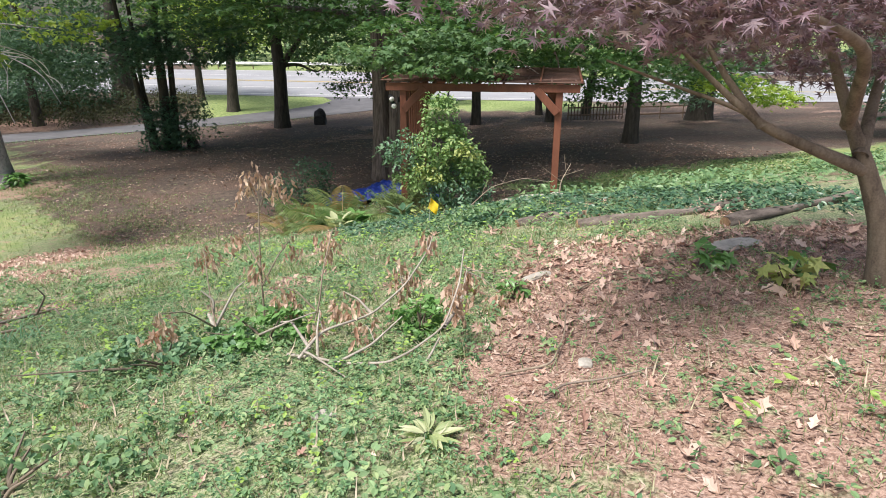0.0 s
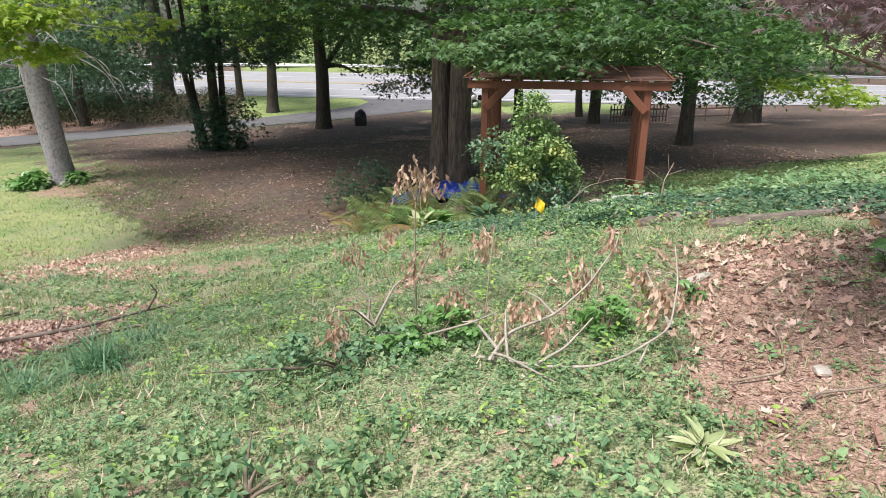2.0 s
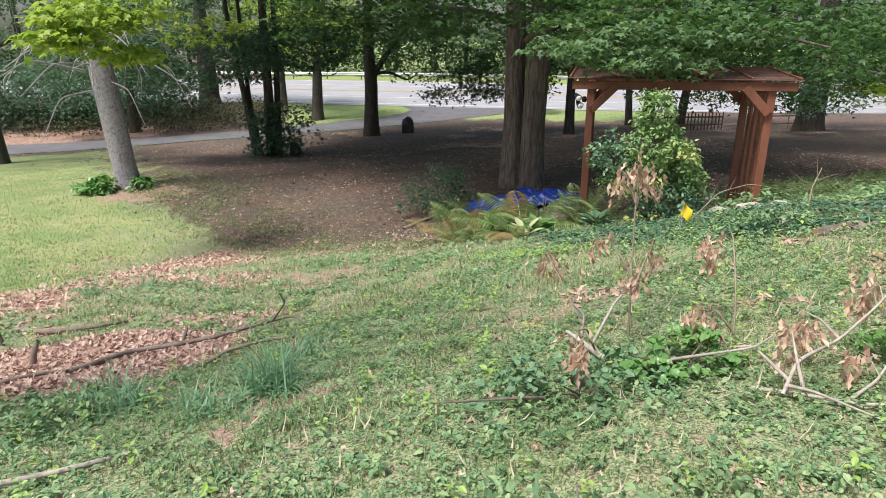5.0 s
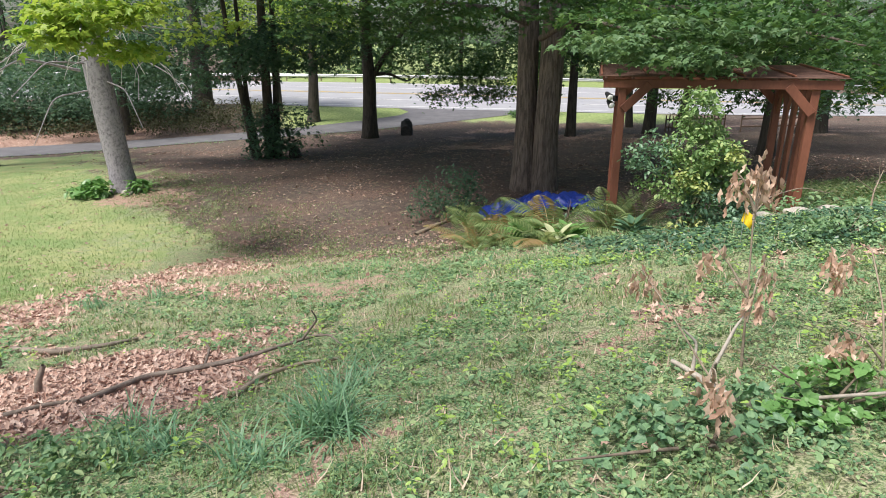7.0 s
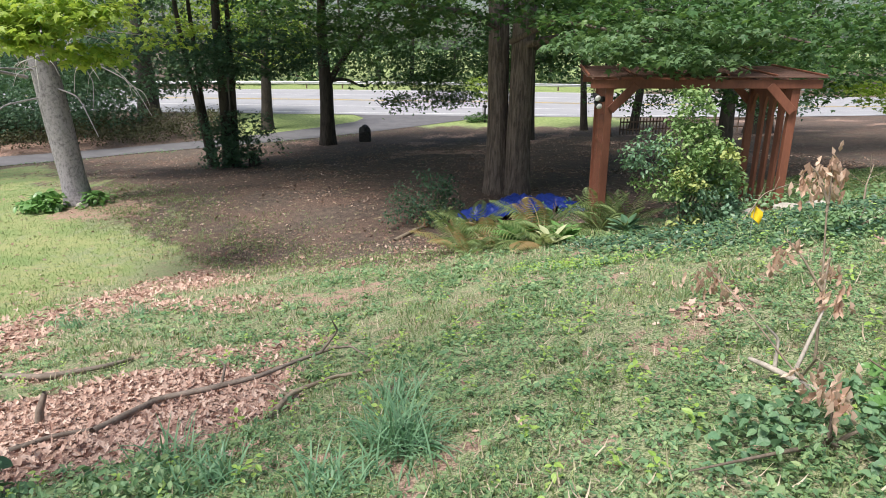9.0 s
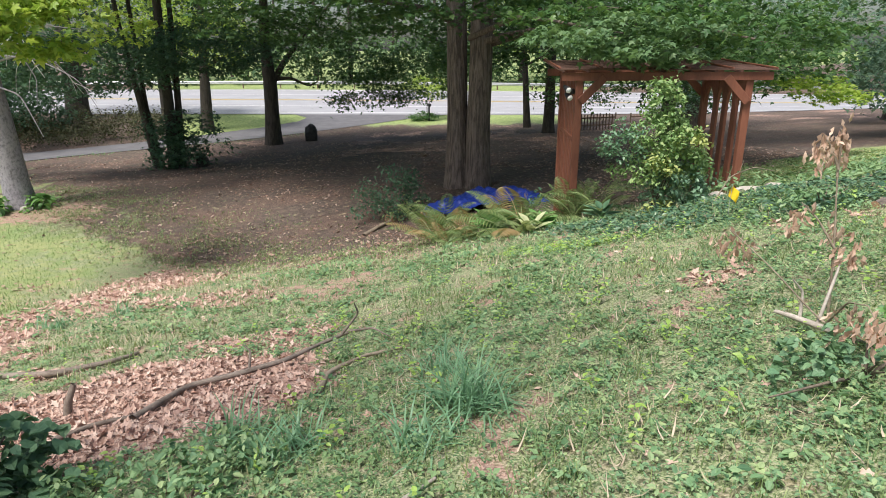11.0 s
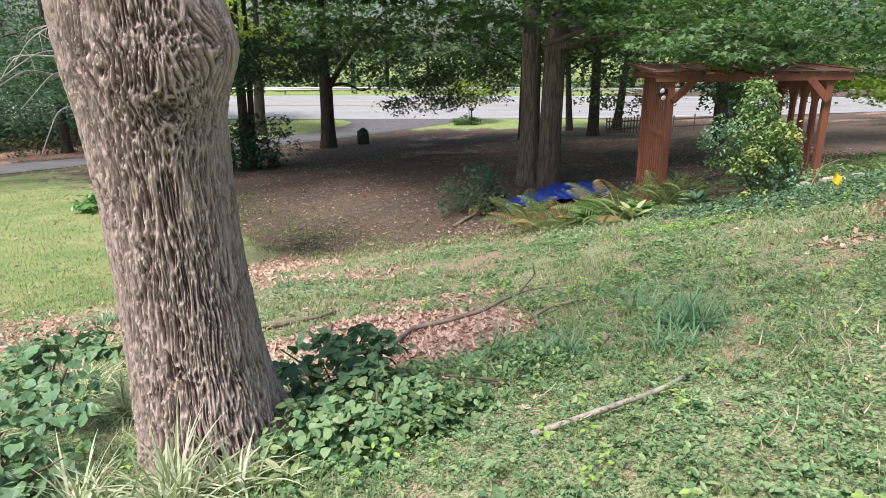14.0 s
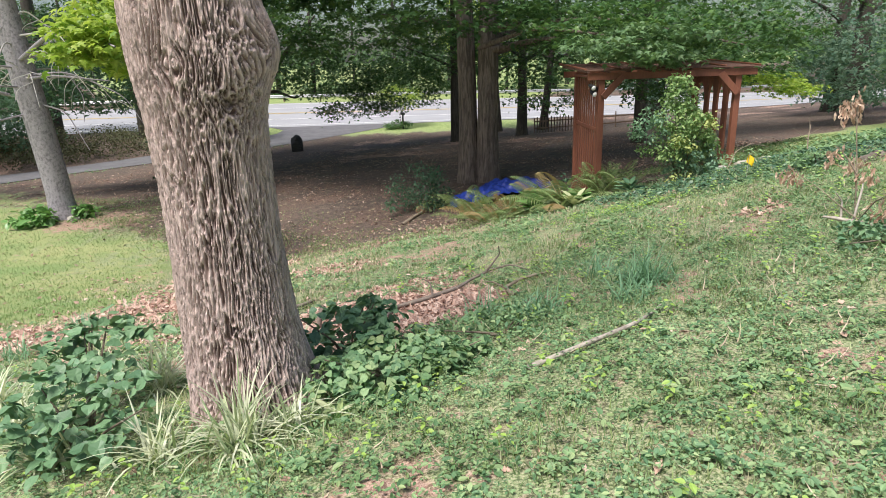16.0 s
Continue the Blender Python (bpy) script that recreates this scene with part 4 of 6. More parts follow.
def beam(name, a, b, w, h, material, parent, turn=0.0):
    """A squared timber from a to b in the parent's space."""
    a, b = Vector(a), Vector(b)
    d = b - a
    bm = box_bm(w, h, d.length)
    q = d.to_track_quat("Z", "Y").to_matrix().to_4x4() @ Matrix.Rotation(turn, 4, "Z")
    bm.transform(Matrix.Translation((a + b) / 2) @ q)
    return part(name, bm, material, parent)


def arbour():
    fl, ang = (3.16, 11.75), math.atan2(-1.38, 2.56)
    base = -2.15
    t = thing("garden_arbour", fl[0], fl[1], base, "red-stained wooden garden arbour with slatted roof and sides", "arbour")
    t.rotation_euler = (0, 0, ang)
    W, D, TOP = 2.9, 2.05, 2.58

    def ground_at(u, v):
        c, s = math.cos(ang), math.sin(ang)
        return gz(fl[0] + u * c - v * s, fl[1] + u * s + v * c) - base - 0.05
    for u in (0, W):
        for v in (0, D):
            g = ground_at(u, v)
            beam("post", (u, v, g), (u, v, TOP + (0.07 if v == 0 else 0)), 0.125, 0.125, M_WOOD, t)
    for v in (-0.09, D + 0.09):
        beam("beam", (-0.32, v, TOP), (W + 0.36, v, TOP + 0.02), 0.045, 0.14, M_WOOD, t)
    for u in (-0.02, W + 0.02):
        beam("side_beam", (u, -0.1, TOP - 0.02), (u, D + 0.1, TOP - 0.02), 0.14, 0.045, M_WOOD, t)
    for u, sgn in ((0, 1), (W, -1)):
        beam("brace", (u + sgn * 0.02, -0.1, TOP - 0.42), (u + sgn * 0.42, -0.1, TOP + 0.0), 0.05, 0.14, M_WOOD, t)
        beam("brace", (u + sgn * 0.02, D + 0.1, TOP - 0.42), (u + sgn * 0.42, D + 0.1, TOP + 0.0), 0.05, 0.14, M_WOOD, t)
    # rafters across and slats along
    n = 9
    for i in range(n):
        u = -0.28 + i * (W + 0.56) / (n - 1)
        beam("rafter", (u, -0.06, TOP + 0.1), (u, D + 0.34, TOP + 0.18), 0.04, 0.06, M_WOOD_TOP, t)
    for i in range(13):
        v = -0.14 + i * (D + 0.46) / 12
        lift = 0.125 + 0.1 * i / 12
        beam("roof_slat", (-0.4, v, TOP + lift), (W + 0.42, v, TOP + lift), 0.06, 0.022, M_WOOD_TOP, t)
    for i in range(6):
        u = -0.36 + i * (W + 0.74) / 5
        beam("roof_batten", (u, -0.16, TOP + 0.15), (u, D + 0.36, TOP + 0.255), 0.035, 0.03, M_WOOD, t)
    # side with close boards, open slats towards the top
    for i in range(10):
        v = 0.14 + i * (D - 0.28) / 9
        g = ground_at(0, v)
        beam("side_slat", (0, v, g + 0.1), (0, v, TOP - 0.06), 0.03, 0.085, M_WOOD, t)
        if i < 9:
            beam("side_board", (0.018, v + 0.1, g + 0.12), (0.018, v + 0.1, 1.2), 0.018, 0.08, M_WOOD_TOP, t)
    beam("side_rail", (0, 0, 1.46), (0, D, 1.46), 0.04, 0.08, M_WOOD, t)
    # side with wide uprights and arched heads
    ups = [0.0, 0.45, 0.92, 1.38, D]
    for v in ups[1:-1]:
        beam("upright", (W, v, ground_at(W, v) + 0.05), (W, v, TOP - 0.05), 0.05, 0.2, M_WOOD, t)
    for a, b in zip(ups[:-1], ups[1:]):
        a, b = a + 0.05, b - 0.05
        bm = bmesh.new()
        k = 12
        low = [bm.verts.new((W - 0.02, a + (b - a) * i / k, TOP - 0.66 + 0.42 * math.sin(math.pi * i / k))) for i in range(k + 1)]
        high = [bm.verts.new((W - 0.02, a + (b - a) * i / k, TOP - 0.06)) for i in range(k + 1)]
        for i in range(k):
            bm.faces.new((low[i], low[i + 1], high[i + 1], high[i]))
        ex = bmesh.ops.extrude_face_region(bm, geom=bm.faces[:])
        bmesh.ops.translate(bm, vec=(0.045, 0, 0), verts=[e for e in ex["geom"] if isinstance(e, bmesh.types.BMVert)])
        bmesh.ops.recalc_face_normals(bm, faces=bm.faces)
        part("arched_head", bm, M_WOOD, t)
    # twin flood lamp under the beam
    c, s = math.cos(ang), math.sin(ang)
    lamp = thing("flood_lamp", fl[0] - 0.16 * c, fl[1] - 0.16 * s, base + TOP - 0.25, "small twin-headed flood lamp fixed on the arbour post", "lamp")
    bm = bmesh.new()
    bmesh.ops.create_cone(bm, cap_ends=True, segments=16, radius1=0.05, radius2=0.05, depth=0.05, matrix=Matrix.Rotation(math.pi / 2, 4, "Y") @ Matrix.Translation((0, 0, 0.06)))
    part("mount", bm, M_BLACK, lamp)
    for dx, dz in ((-0.1, 0.06), (-0.06, -0.07)):
        bm = bmesh.new()
        bmesh.ops.create_cone(bm, cap_ends=True, segments=16, radius1=0.03, radius2=0.06, depth=0.14, matrix=Matrix.Translation((dx, -0.04, dz)) @ Matrix.Rotation(math.radians(115), 4, "X"))
        head = part("lamp_head", bm, M_BLACK, lamp)
        bm = bmesh.new()
        bmesh.ops.create_uvsphere(bm, u_segments=12, v_segments=8, radius=0.052, matrix=Matrix.Translation((dx, -0.1, dz - 0.03)))
        part("lens", bm, M_WHITE, head)


arbour()



# ---- ground cover ----
def field(n, x0, x1, y0, y1, keep):
    """Random places on the ground, kept by a chance that depends on place."""
    x, y = uni(x0, x1, n), uni(y0, y1, n)
    k = rng.random(n) < keep(x, y)
    return x[k], y[k]


def on_ground(x, y, lift=0.0):
    return np.stack([x, y, ground_z(x, y) + 0.018 * wob(x, y, 2.2) * np.clip((22 - np.hypot(x + 2, y - 6)) / 12, 0, 1) + lift], -1)


def stuff(name, v, f, material, label, category):
    return tagged(part(name, np_mesh(name, v, f), material), label, category, kind="stuff")


def green_share(x, y):
    lit, lawn, earth, verge = zones(x, y)
    return np.clip(1 - 1.0 * lit - lawn - 0.9 * earth - verge, 0, 1)


def tuft(x, y):
    return np.clip(0.5 + 0.8 * wob(x, y, 1.3) + 0.6 * wob(x + 3, y, 4.1), 0.06, 1)


def rough_grass():
    x, y = field(390000, -10, 5, 0.6, 16.0, lambda a, b: green_share(a, b) * tuft(a, b) * np.clip(1.2 - b / 13, 0.2, 1))
    xb, yb = field(60000, -10, 3, -3.5, 0.6, lambda a, b: green_share(a, b) * tuft(a, b))
    x, y = np.concatenate([x, xb]), np.concatenate([y, yb])
    n = len(x)
    h = uni(0.03, 0.13, n) * (0.65 + 0.7 * np.clip(wob(x, y, 0.9), 0, 1))
    wide = uni(0.004, 0.008, n) * (1 + np.clip(y - 5, 0, 8) * 0.12)
    v, f = scatter(BLADE, on_ground(x, y, -0.004), uni(0, 6.283, n), rng.normal(0, 0.25, n), rng.normal(0, 0.2, n), np.stack([wide, h, h], -1))
    stuff("grass", v, f, M_GRASS, "rough green grass on the slope", "grass")


def sparse_grass():
    x, y = field(60000, 0.4, 5.5, 0.6, 6.5, lambda a, b: np.clip(zones(a, b)[0], 0, 1) * np.clip(0.25 + 0.9 * wob(a, b, 1.9), 0, 0.7) * np.clip(1.4 - 0.25 * b, 0.1, 1))
    n = len(x)
    h = uni(0.02, 0.07, n)
    v, f = scatter(BLADE, on_ground(x, y), uni(0, 6.283, n), rng.normal(0, 0.4, n), rng.normal(0, 0.3, n), np.stack([uni(0.002, 0.005, n), h, h], -1))
    stuff("grass", v, f, M_GRASS, "thin grass growing through fallen leaves", "grass")


def dry_straw():
    """Flat dead grass between the green."""
    x, y = field(55000, -10, 4, 1, 16, lambda a, b: green_share(a, b) * (0.4 + 0.6 * step((b - 8.5) / 2)) * (1 - 0.8 * step((-2.2 - a) / 1.5) * step((7 - b) / 1.5)) * np.clip(0.35 + 0.9 * wob(a + 4, b, 1.6) + 0.4 * wob(a, b, 4.7), 0, 0.9))
    n = len(x)
    ln = uni(0.05, 0.14, n)
    v, f = scatter(BLADE, on_ground(x, y, uni(0.015, 0.05, n)), uni(0, 6.283, n), rng.normal(1.3, 0.3, n), rng.normal(0, 0.3, n), np.stack([uni(0.005, 0.011, n), ln, ln], -1))
    stuff("dry_straw", v, f, M_STRAW, "flattened pale dead grass among the green", "grass")


def earth_tufts():
    """Thin grass and weeds that fade out on the bare earth."""
    def share(a, b):
        return np.clip(zones(a, b)[2], 0, 1) * np.clip(0.3 + 0.8 * wob(a, b, 1.5) + 0.5 * wob(a + 3, b, 4.4), 0.04, 0.4) * np.clip((18.5 - 1.7 * a + 2.0 * wob(a, b, 0.7) - b) / 7, 0, 1)
    x, y = field(340000, -7, 3, 9.5, 28, share)
    n = len(x)
    h = uni(0.03, 0.09, n)
    v, f = scatter(BLADE, on_ground(x, y, -0.004), uni(0, 6.283, n), rng.normal(0, 0.4, n), rng.normal(0, 0.3, n), np.stack([uni(0.01, 0.018, n), h, h], -1))
    x, y = field(50000, -7, 3, 9.5, 26, share)
    n = len(x)
    v2, f2 = scatter(KITE, on_ground(x, y, uni(0.01, 0.05, n)), uni(0, 6.283, n), rng.normal(0, 0.3, n), rng.normal(0, 0.3, n), uni(0.03, 0.08, n))
    v, f = join_arrays([(v, f), (v2, f2)])
    stuff("grass", v, f, M_GRASS, "thin green tufts fading out on bare earth", "grass")


def weeds():
    """Low broad-leaved weeds: whorls of leaves on short stems."""
    x, y = field(100000, -10, 4.5, 0.6, 13.5, lambda a, b: green_share(a, b) * np.clip(0.5 + 0.3 * step((8 - b) / 3) + 0.4 * step((-1.5 - a) / 2) * step((6.5 - b) / 2) + 0.9 * wob(a - 2, b + 1, 1.1) + 0.4 * wob(a, b, 3.3), 0.05, 1) * np.clip(1.3 - b / 13, 0.2, 1) * (1 - 0.55 * step((b - 8.5) / 2) * step((-0.5 - a) / 2)))
    per = 6
    n = len(x)
    px, py = np.repeat(x, per), np.repeat(y, per)
    m = n * per
    size = np.repeat(0.014 + 0.011 * rng.exponential(1.0, n).clip(0, 4), per) * uni(0.7, 1.2, m) * (1 + 0.14 * np.clip(py - 5, 0, 7))
    yaw = np.tile(np.arange(per) * 2.4, n) + np.repeat(uni(0, 6.28, n), per)
    hgt = np.repeat(uni(0.02, 0.09, n), per) * uni(0.4, 1.1, m)
    px, py = px - np.sin(yaw) * size * 0.3, py + np.cos(yaw) * size * 0.3
    at, tl, rl = on_ground(px, py) + np.stack([0 * hgt, 0 * hgt, hgt], -1), rng.normal(-0.05, 0.35, m), rng.normal(0, 0.3, m)
    near = py < 4.4
    v, f = join_arrays([scatter(tp, at[k], yaw[k], tl[k], rl[k], size[k]) for tp, k in ((HEX, near), (KITE, ~near))])
    stuff("weeds", v, f, M_WEED, "low broad-leaved green weeds among the grass", "weeds")
    x, y = field(800, -9, 4.0, 1.0, 9.5, lambda a, b: green_share(a, b) * 0.9)
    per, n = 7, len(x)
    px, py = np.repeat(x, per), np.repeat(y, per)
    m = n * per
    size = np.repeat(uni(0.025, 0.055, n), per) * uni(0.7, 1.1, m)
    yaw = np.tile(np.arange(per) * 2.4, n) + np.repeat(uni(0, 6.28, n), per)
    hgt = np.tile(np.linspace(0.04, 0.14, per), n)
    v, f = scatter(OVAL, on_ground(px, py) + np.stack([-np.sin(yaw) * size * 0.2, np.cos(yaw) * size * 0.2, hgt], -1), yaw, rng.normal(0.0, 0.25, m), rng.normal(0, 0.2, m), size)
    stuff("seedlings", v, f, M_BRIGHT, "bright yellow-green seedlings in the grass", "weeds")


def lawn_grass():
    x, y = field(150000, -14, -3, 9.5, 30, lambda a, b: np.clip(zones(a, b)[1] * (1 - zones(a, b)[0]), 0, 1) * np.clip(1.5 - b / 22, 0.3, 1) * 0.9)
    n = len(x)
    h = uni(0.03, 0.07, n)
    v, f = scatter(BLADE, on_ground(x, y, -0.004), uni(0, 6.283, n), rng.normal(0, 0.3, n), rng.normal(0, 0.25, n), np.stack([uni(0.006, 0.012, n), h, h], -1))
    stuff("lawn", v, f, M_TURF, "short yellow-green mown lawn", "grass")


def leaf_litter():
    x, y = field(26000, 0.2, 7, 0.8, 7.2, lambda a, b: np.clip(zones(a, b)[0], 0, 1) * np.clip(0.3 * (b - 2.6), 0.06, 1) * 0.7)
    x2, y2 = field(11000, -6.6, -2.2, 5.9, 9.2, lambda a, b: np.clip(zones(a, b)[0], 0, 1))
    x3, y3 = field(26000, -14, -2.5, 8.5, 16.5, lambda a, b: np.clip(zones(a, b)[0], 0, 1))
    x4, y4 = field(13000, -9, 4, 1, 15, lambda a, b: (0.08 + 0.9 * step((wob(a + 5, b, 1.1) + 0.6 * wob(a, b - 2, 3.4) - 0.3) / 0.3)) * np.clip(green_share(a, b) + zones(a, b)[2], 0, 1))
    x5, y5 = field(9000, -30, -8, 42, 50, lambda a, b: np.clip(zones(a, b)[0], 0, 1))
    x6, y6 = field(9000, -3, 18, 27, 43, lambda a, b: np.clip(zones(a, b)[0], 0, 1))
    x, y = np.concatenate([x, x2, x3, x5, x6, x4]), np.concatenate([y, y2, y3, y5, y6, y4])
    n = len(x)
    v, f = scatter(DEAD, on_ground(x, y, 0.006), uni(0, 6.283, n), rng.normal(0, 0.35, n), rng.normal(0, 0.5, n), np.stack([uni(0.04, 0.12, n), uni(0.05, 0.13, n), uni(0.03, 0.1, n)], -1) * np.where((x < 0) & (y > 5.8) & (y < 9.3), 0.78, 1.0)[:, None] * np.where(np.arange(n) >= n - len(x4), 0.7, 1.0)[:, None])
    stuff("leaf_litter", v, f, M_LITTER, "curled pinkish-brown fallen leaves on the ground", "fallen leaves")


def leaf_crumbs():
    def share(a, b):
        lit, lawn, earth, _ = zones(a, b)
        return np.clip(earth * np.clip(0.4 + 0.8 * wob(a, b, 0.6), 0.12, 1) + 0.10 * lawn, 0, 1) * np.clip(1.3 - b / 40, 0.2, 1)
    x, y = field(110000, -13, 18, 9, 38, share)
    xb, yb = field(60000, -10, 3, 1, 11, lambda a, b: zones(a, b)[2] * 0.7)
    x, y = np.concatenate([x, xb]), np.concatenate([y, yb])
    n = len(x)
    s = uni(0.04, 0.12, n) * np.where(y < 9, 0.55, 1.0)
    v, f = scatter(CHIP, on_ground(x, y, 0.008), uni(0, 6.283, n), rng.normal(0, 0.3, n), rng.normal(0, 0.3, n), s)
    x, y = field(60000, 0.3, 5.5, 0.8, 6.5, lambda a, b: np.clip(zones(a, b)[0], 0, 1) * 0.85)
    n = len(x)
    v2, f2 = scatter(CHIP, on_ground(x, y, 0.004), uni(0, 6.283, n), rng.normal(0, 0.3, n), rng.normal(0, 0.3, n), np.stack([uni(0.008, 0.03, n), uni(0.02, 0.07, n), uni(0.01, 0.03, n)], -1))
    v, f = join_arrays([(v, f), (v2, f2)])
    stuff("leaf_crumbs", v, f, M_CHIP, "broken leaf bits and bark strewn on the earth", "fallen leaves")


rough_grass()
dry_straw()
earth_tufts()
sparse_grass()
weeds()
lawn_grass()
leaf_litter()
leaf_crumbs()


def cover_patch(name, n, inside, box, size, template, material, label, hgt):
    x, y = field(n, *box, inside)
    m = len(x)
    z = uni(0.2, 1, m) * hgt * (0.7 + 0.5 * wob(x, y, 1.2))
    v, f = scatter(template, on_ground(x, y) + np.stack([0 * z, 0 * z, np.maximum(z, 0.02)], -1), uni(0, 6.283, m), rng.normal(-0.2, 0.35, m), rng.normal(0, 0.35, m), uni(0.6, 1.2, m) * size)
    return stuff(name, v, f, material, label, "ground cover")


def ivy_in(a, b):
    w = wob(a, b)
    return step((b - (7.6 - 0.62 * (a - 1.0)) + 0.5 * w) / 0.7) * step((10.6 - 0.55 * (a - 2) + 0.5 * w - b) / 0.8) * step((a - 1.3 + 0.4 * w) / 0.6) * step((7.5 - a) / 1.0)


cover_patch("ivy", 26000, ivy_in, (0.8, 8, 4.0, 11), 0.075, HEX, M_IVY, "dark bluish-green ivy covering the bank", 0.14)
cover_patch("ground_cover", 22000, lambda a, b: np.clip(0.45 + 0.9 * wob(a, b, 1.1), 0.08, 1) * step((a - 4.6 + 0.5 * wob(a, b)) / 1.0) * step((b - 6.3 + 0.2 * (a - 5)) / 0.8) * step((11.8 - b) / 1.5), (4.2, 16, 4, 12), 0.1, HEX, M_PACHY,
            "light green leafy ground cover on the bank", 0.36)
cover_patch("edge_weeds", 16000, lambda a, b: step((0.75 - np.abs(b + 0.55 - np.interp(a, [-20, -13.2, -7.2, 0, 8], [36.8, 37.8, 40.6, 42.6, 45.6])) + 0.35 * wob(a, b, 0.8)) / 0.4) * np.clip(0.5 + wob(a, b, 0.5), 0.1, 1), (-20, 6, 35, 45), 0.09, KITE, M_WEED,
            "green weeds along the driveway's edge", 0.16)
cover_patch("rough_verge", 30000, lambda a, b: np.clip(zones(a, b)[3], 0, 1) * step((16 - b) / 0.5), (6, 18, 8.5, 17), 0.09, KITE, M_GRASS, "rough green grass beyond the arbour", 0.1)
cover_patch("moss_weeds", 14000, lambda a, b: step((1.0 - np.hypot((a - 0.8) / 0.75, (b - 9.0 + 1.3 * (a - 0.8)) / 0.4) + 0.3 * wob(a, b, 2)) / 0.5), (-0.3, 2.0, 7.4, 10.6), 0.045, HEX, M_BRIGHT, "bright green low weeds at the bed's edge", 0.11)



# ---- woods, brush and rail along the road ----
def far_woods():
    c, s = math.cos(math.atan(-0.37)), math.sin(math.atan(-0.37))

    def at(u, o):
        return u * c - o * s, 57.0 + u * s + o * c
    pts = []
    for n, lo, hi, z0, z1 in ((850, 24, 30, -3.0, 2.2), (700, 27, 42, 0.0, 9.0), (450, 34, 50, 5.0, 15.0)):
        u, o = uni(-70, 105, n), uni(lo, hi, n)
        x, y = at(u, o)
        z = uni(z0, z1, n) + 1.2 * wob(x, y, 0.15)
        pts.append(np.stack([x, y, z], -1))
    v, f = sprays(np.concatenate(pts), 18, 1.5, 0.72, STAR, droop=0.2, flat=0.9)
    stuff("far_woods", v, f, M_FAR, "dense green woods beyond the road", "woods")
    pieces = []
    for u in np.arange(-70, 75, 4.3):
        x, y = at(u + float(uni(-1.5, 1.5, 1)[0]), float(uni(29, 40, 1)[0]))
        g = gz(x, y) - 0.2
        r = float(uni(0.15, 0.35, 1)[0])
        pieces.append(tube([(x, y, g, r), (x + 0.3, y, g + 6, r * 0.8), (x, y, g + 14, r * 0.4)], 7, 6))
    v, f = join_arrays(pieces)
    stuff("far_trunks", v, f, M_BARK_D, "dark trunks in the woods beyond the road", "woods")


def guard_rail():
    c, s = math.cos(math.atan(-0.37)), math.sin(math.atan(-0.37))
    x0, y0 = -19.6 * s, 57.0 + 19.6 * c
    t = thing("guard_rail", x0, y0, gz(x0, y0), "long galvanised guard rail beside the road", "guard rail")
    base = gz(x0, y0)
    prof = [(0.0, -0.16), (-0.05, -0.1), (-0.05, -0.05), (0.0, 0.0), (-0.05, 0.05), (-0.05, 0.1), (0.0, 0.16), (0.02, 0.16), (0.02, -0.16)]
    us = np.linspace(-70, 70, 60)
    V, k = [], len(prof)
    for u in us:
        for dy, dz in prof:
            x, y = u * c - dy * s, u * s + dy * c
            V.append((x, y, gz(x0 + x, y0 + y) - base + 0.62 + dz))
    i = np.arange(len(us) - 1)[:, None] * k
    j, q = np.arange(k)[None], ((np.arange(k) + 1) % k)[None]
    F = np.stack([i + j, i + q, i + k + q, i + k + j], -1).reshape(-1, 4)
    part("rail", np_mesh("rail", np.array(V), F), M_STEEL, t)
    bm = box_bm(0.12, 0.15, 0.95, 0.01)
    me = bpy.data.meshes.new("rail_post")
    bm.to_mesh(me)
    bm.free()
    for u in np.arange(-68, 70, 4.0):
        x, y = u * c - 0.1 * s, u * s + 0.1 * c
        p = part("rail_post", me, M_FENCE, t)
        p.location = (x, y, gz(x0 + x, y0 + y) - base + 0.33)


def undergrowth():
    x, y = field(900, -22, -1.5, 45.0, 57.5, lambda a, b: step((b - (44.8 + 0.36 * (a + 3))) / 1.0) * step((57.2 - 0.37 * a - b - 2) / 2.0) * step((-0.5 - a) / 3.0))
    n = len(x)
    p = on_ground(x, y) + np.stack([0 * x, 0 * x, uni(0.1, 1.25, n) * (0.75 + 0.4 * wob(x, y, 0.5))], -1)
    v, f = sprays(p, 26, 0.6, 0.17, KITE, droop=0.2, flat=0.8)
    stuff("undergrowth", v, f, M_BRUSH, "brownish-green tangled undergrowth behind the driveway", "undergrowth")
    x, y = field(1700, -34, -7, 47, 56, lambda a, b: step((b - (48.5 + 0.2 * (a + 8))) / 1.0) * step((-7 - a) / 3))
    n = len(x)
    p = on_ground(x, y) + np.stack([0 * x, 0 * x, uni(0.2, 3.8, n)], -1)
    v, f = sprays(p, 20, 0.8, 0.26, STAR, droop=0.3, flat=0.7)
    stuff("dark_thicket", v, f, M_HEMLOCK, "dark green shrub thicket behind the driveway", "undergrowth")


far_woods()
guard_rail()
undergrowth()


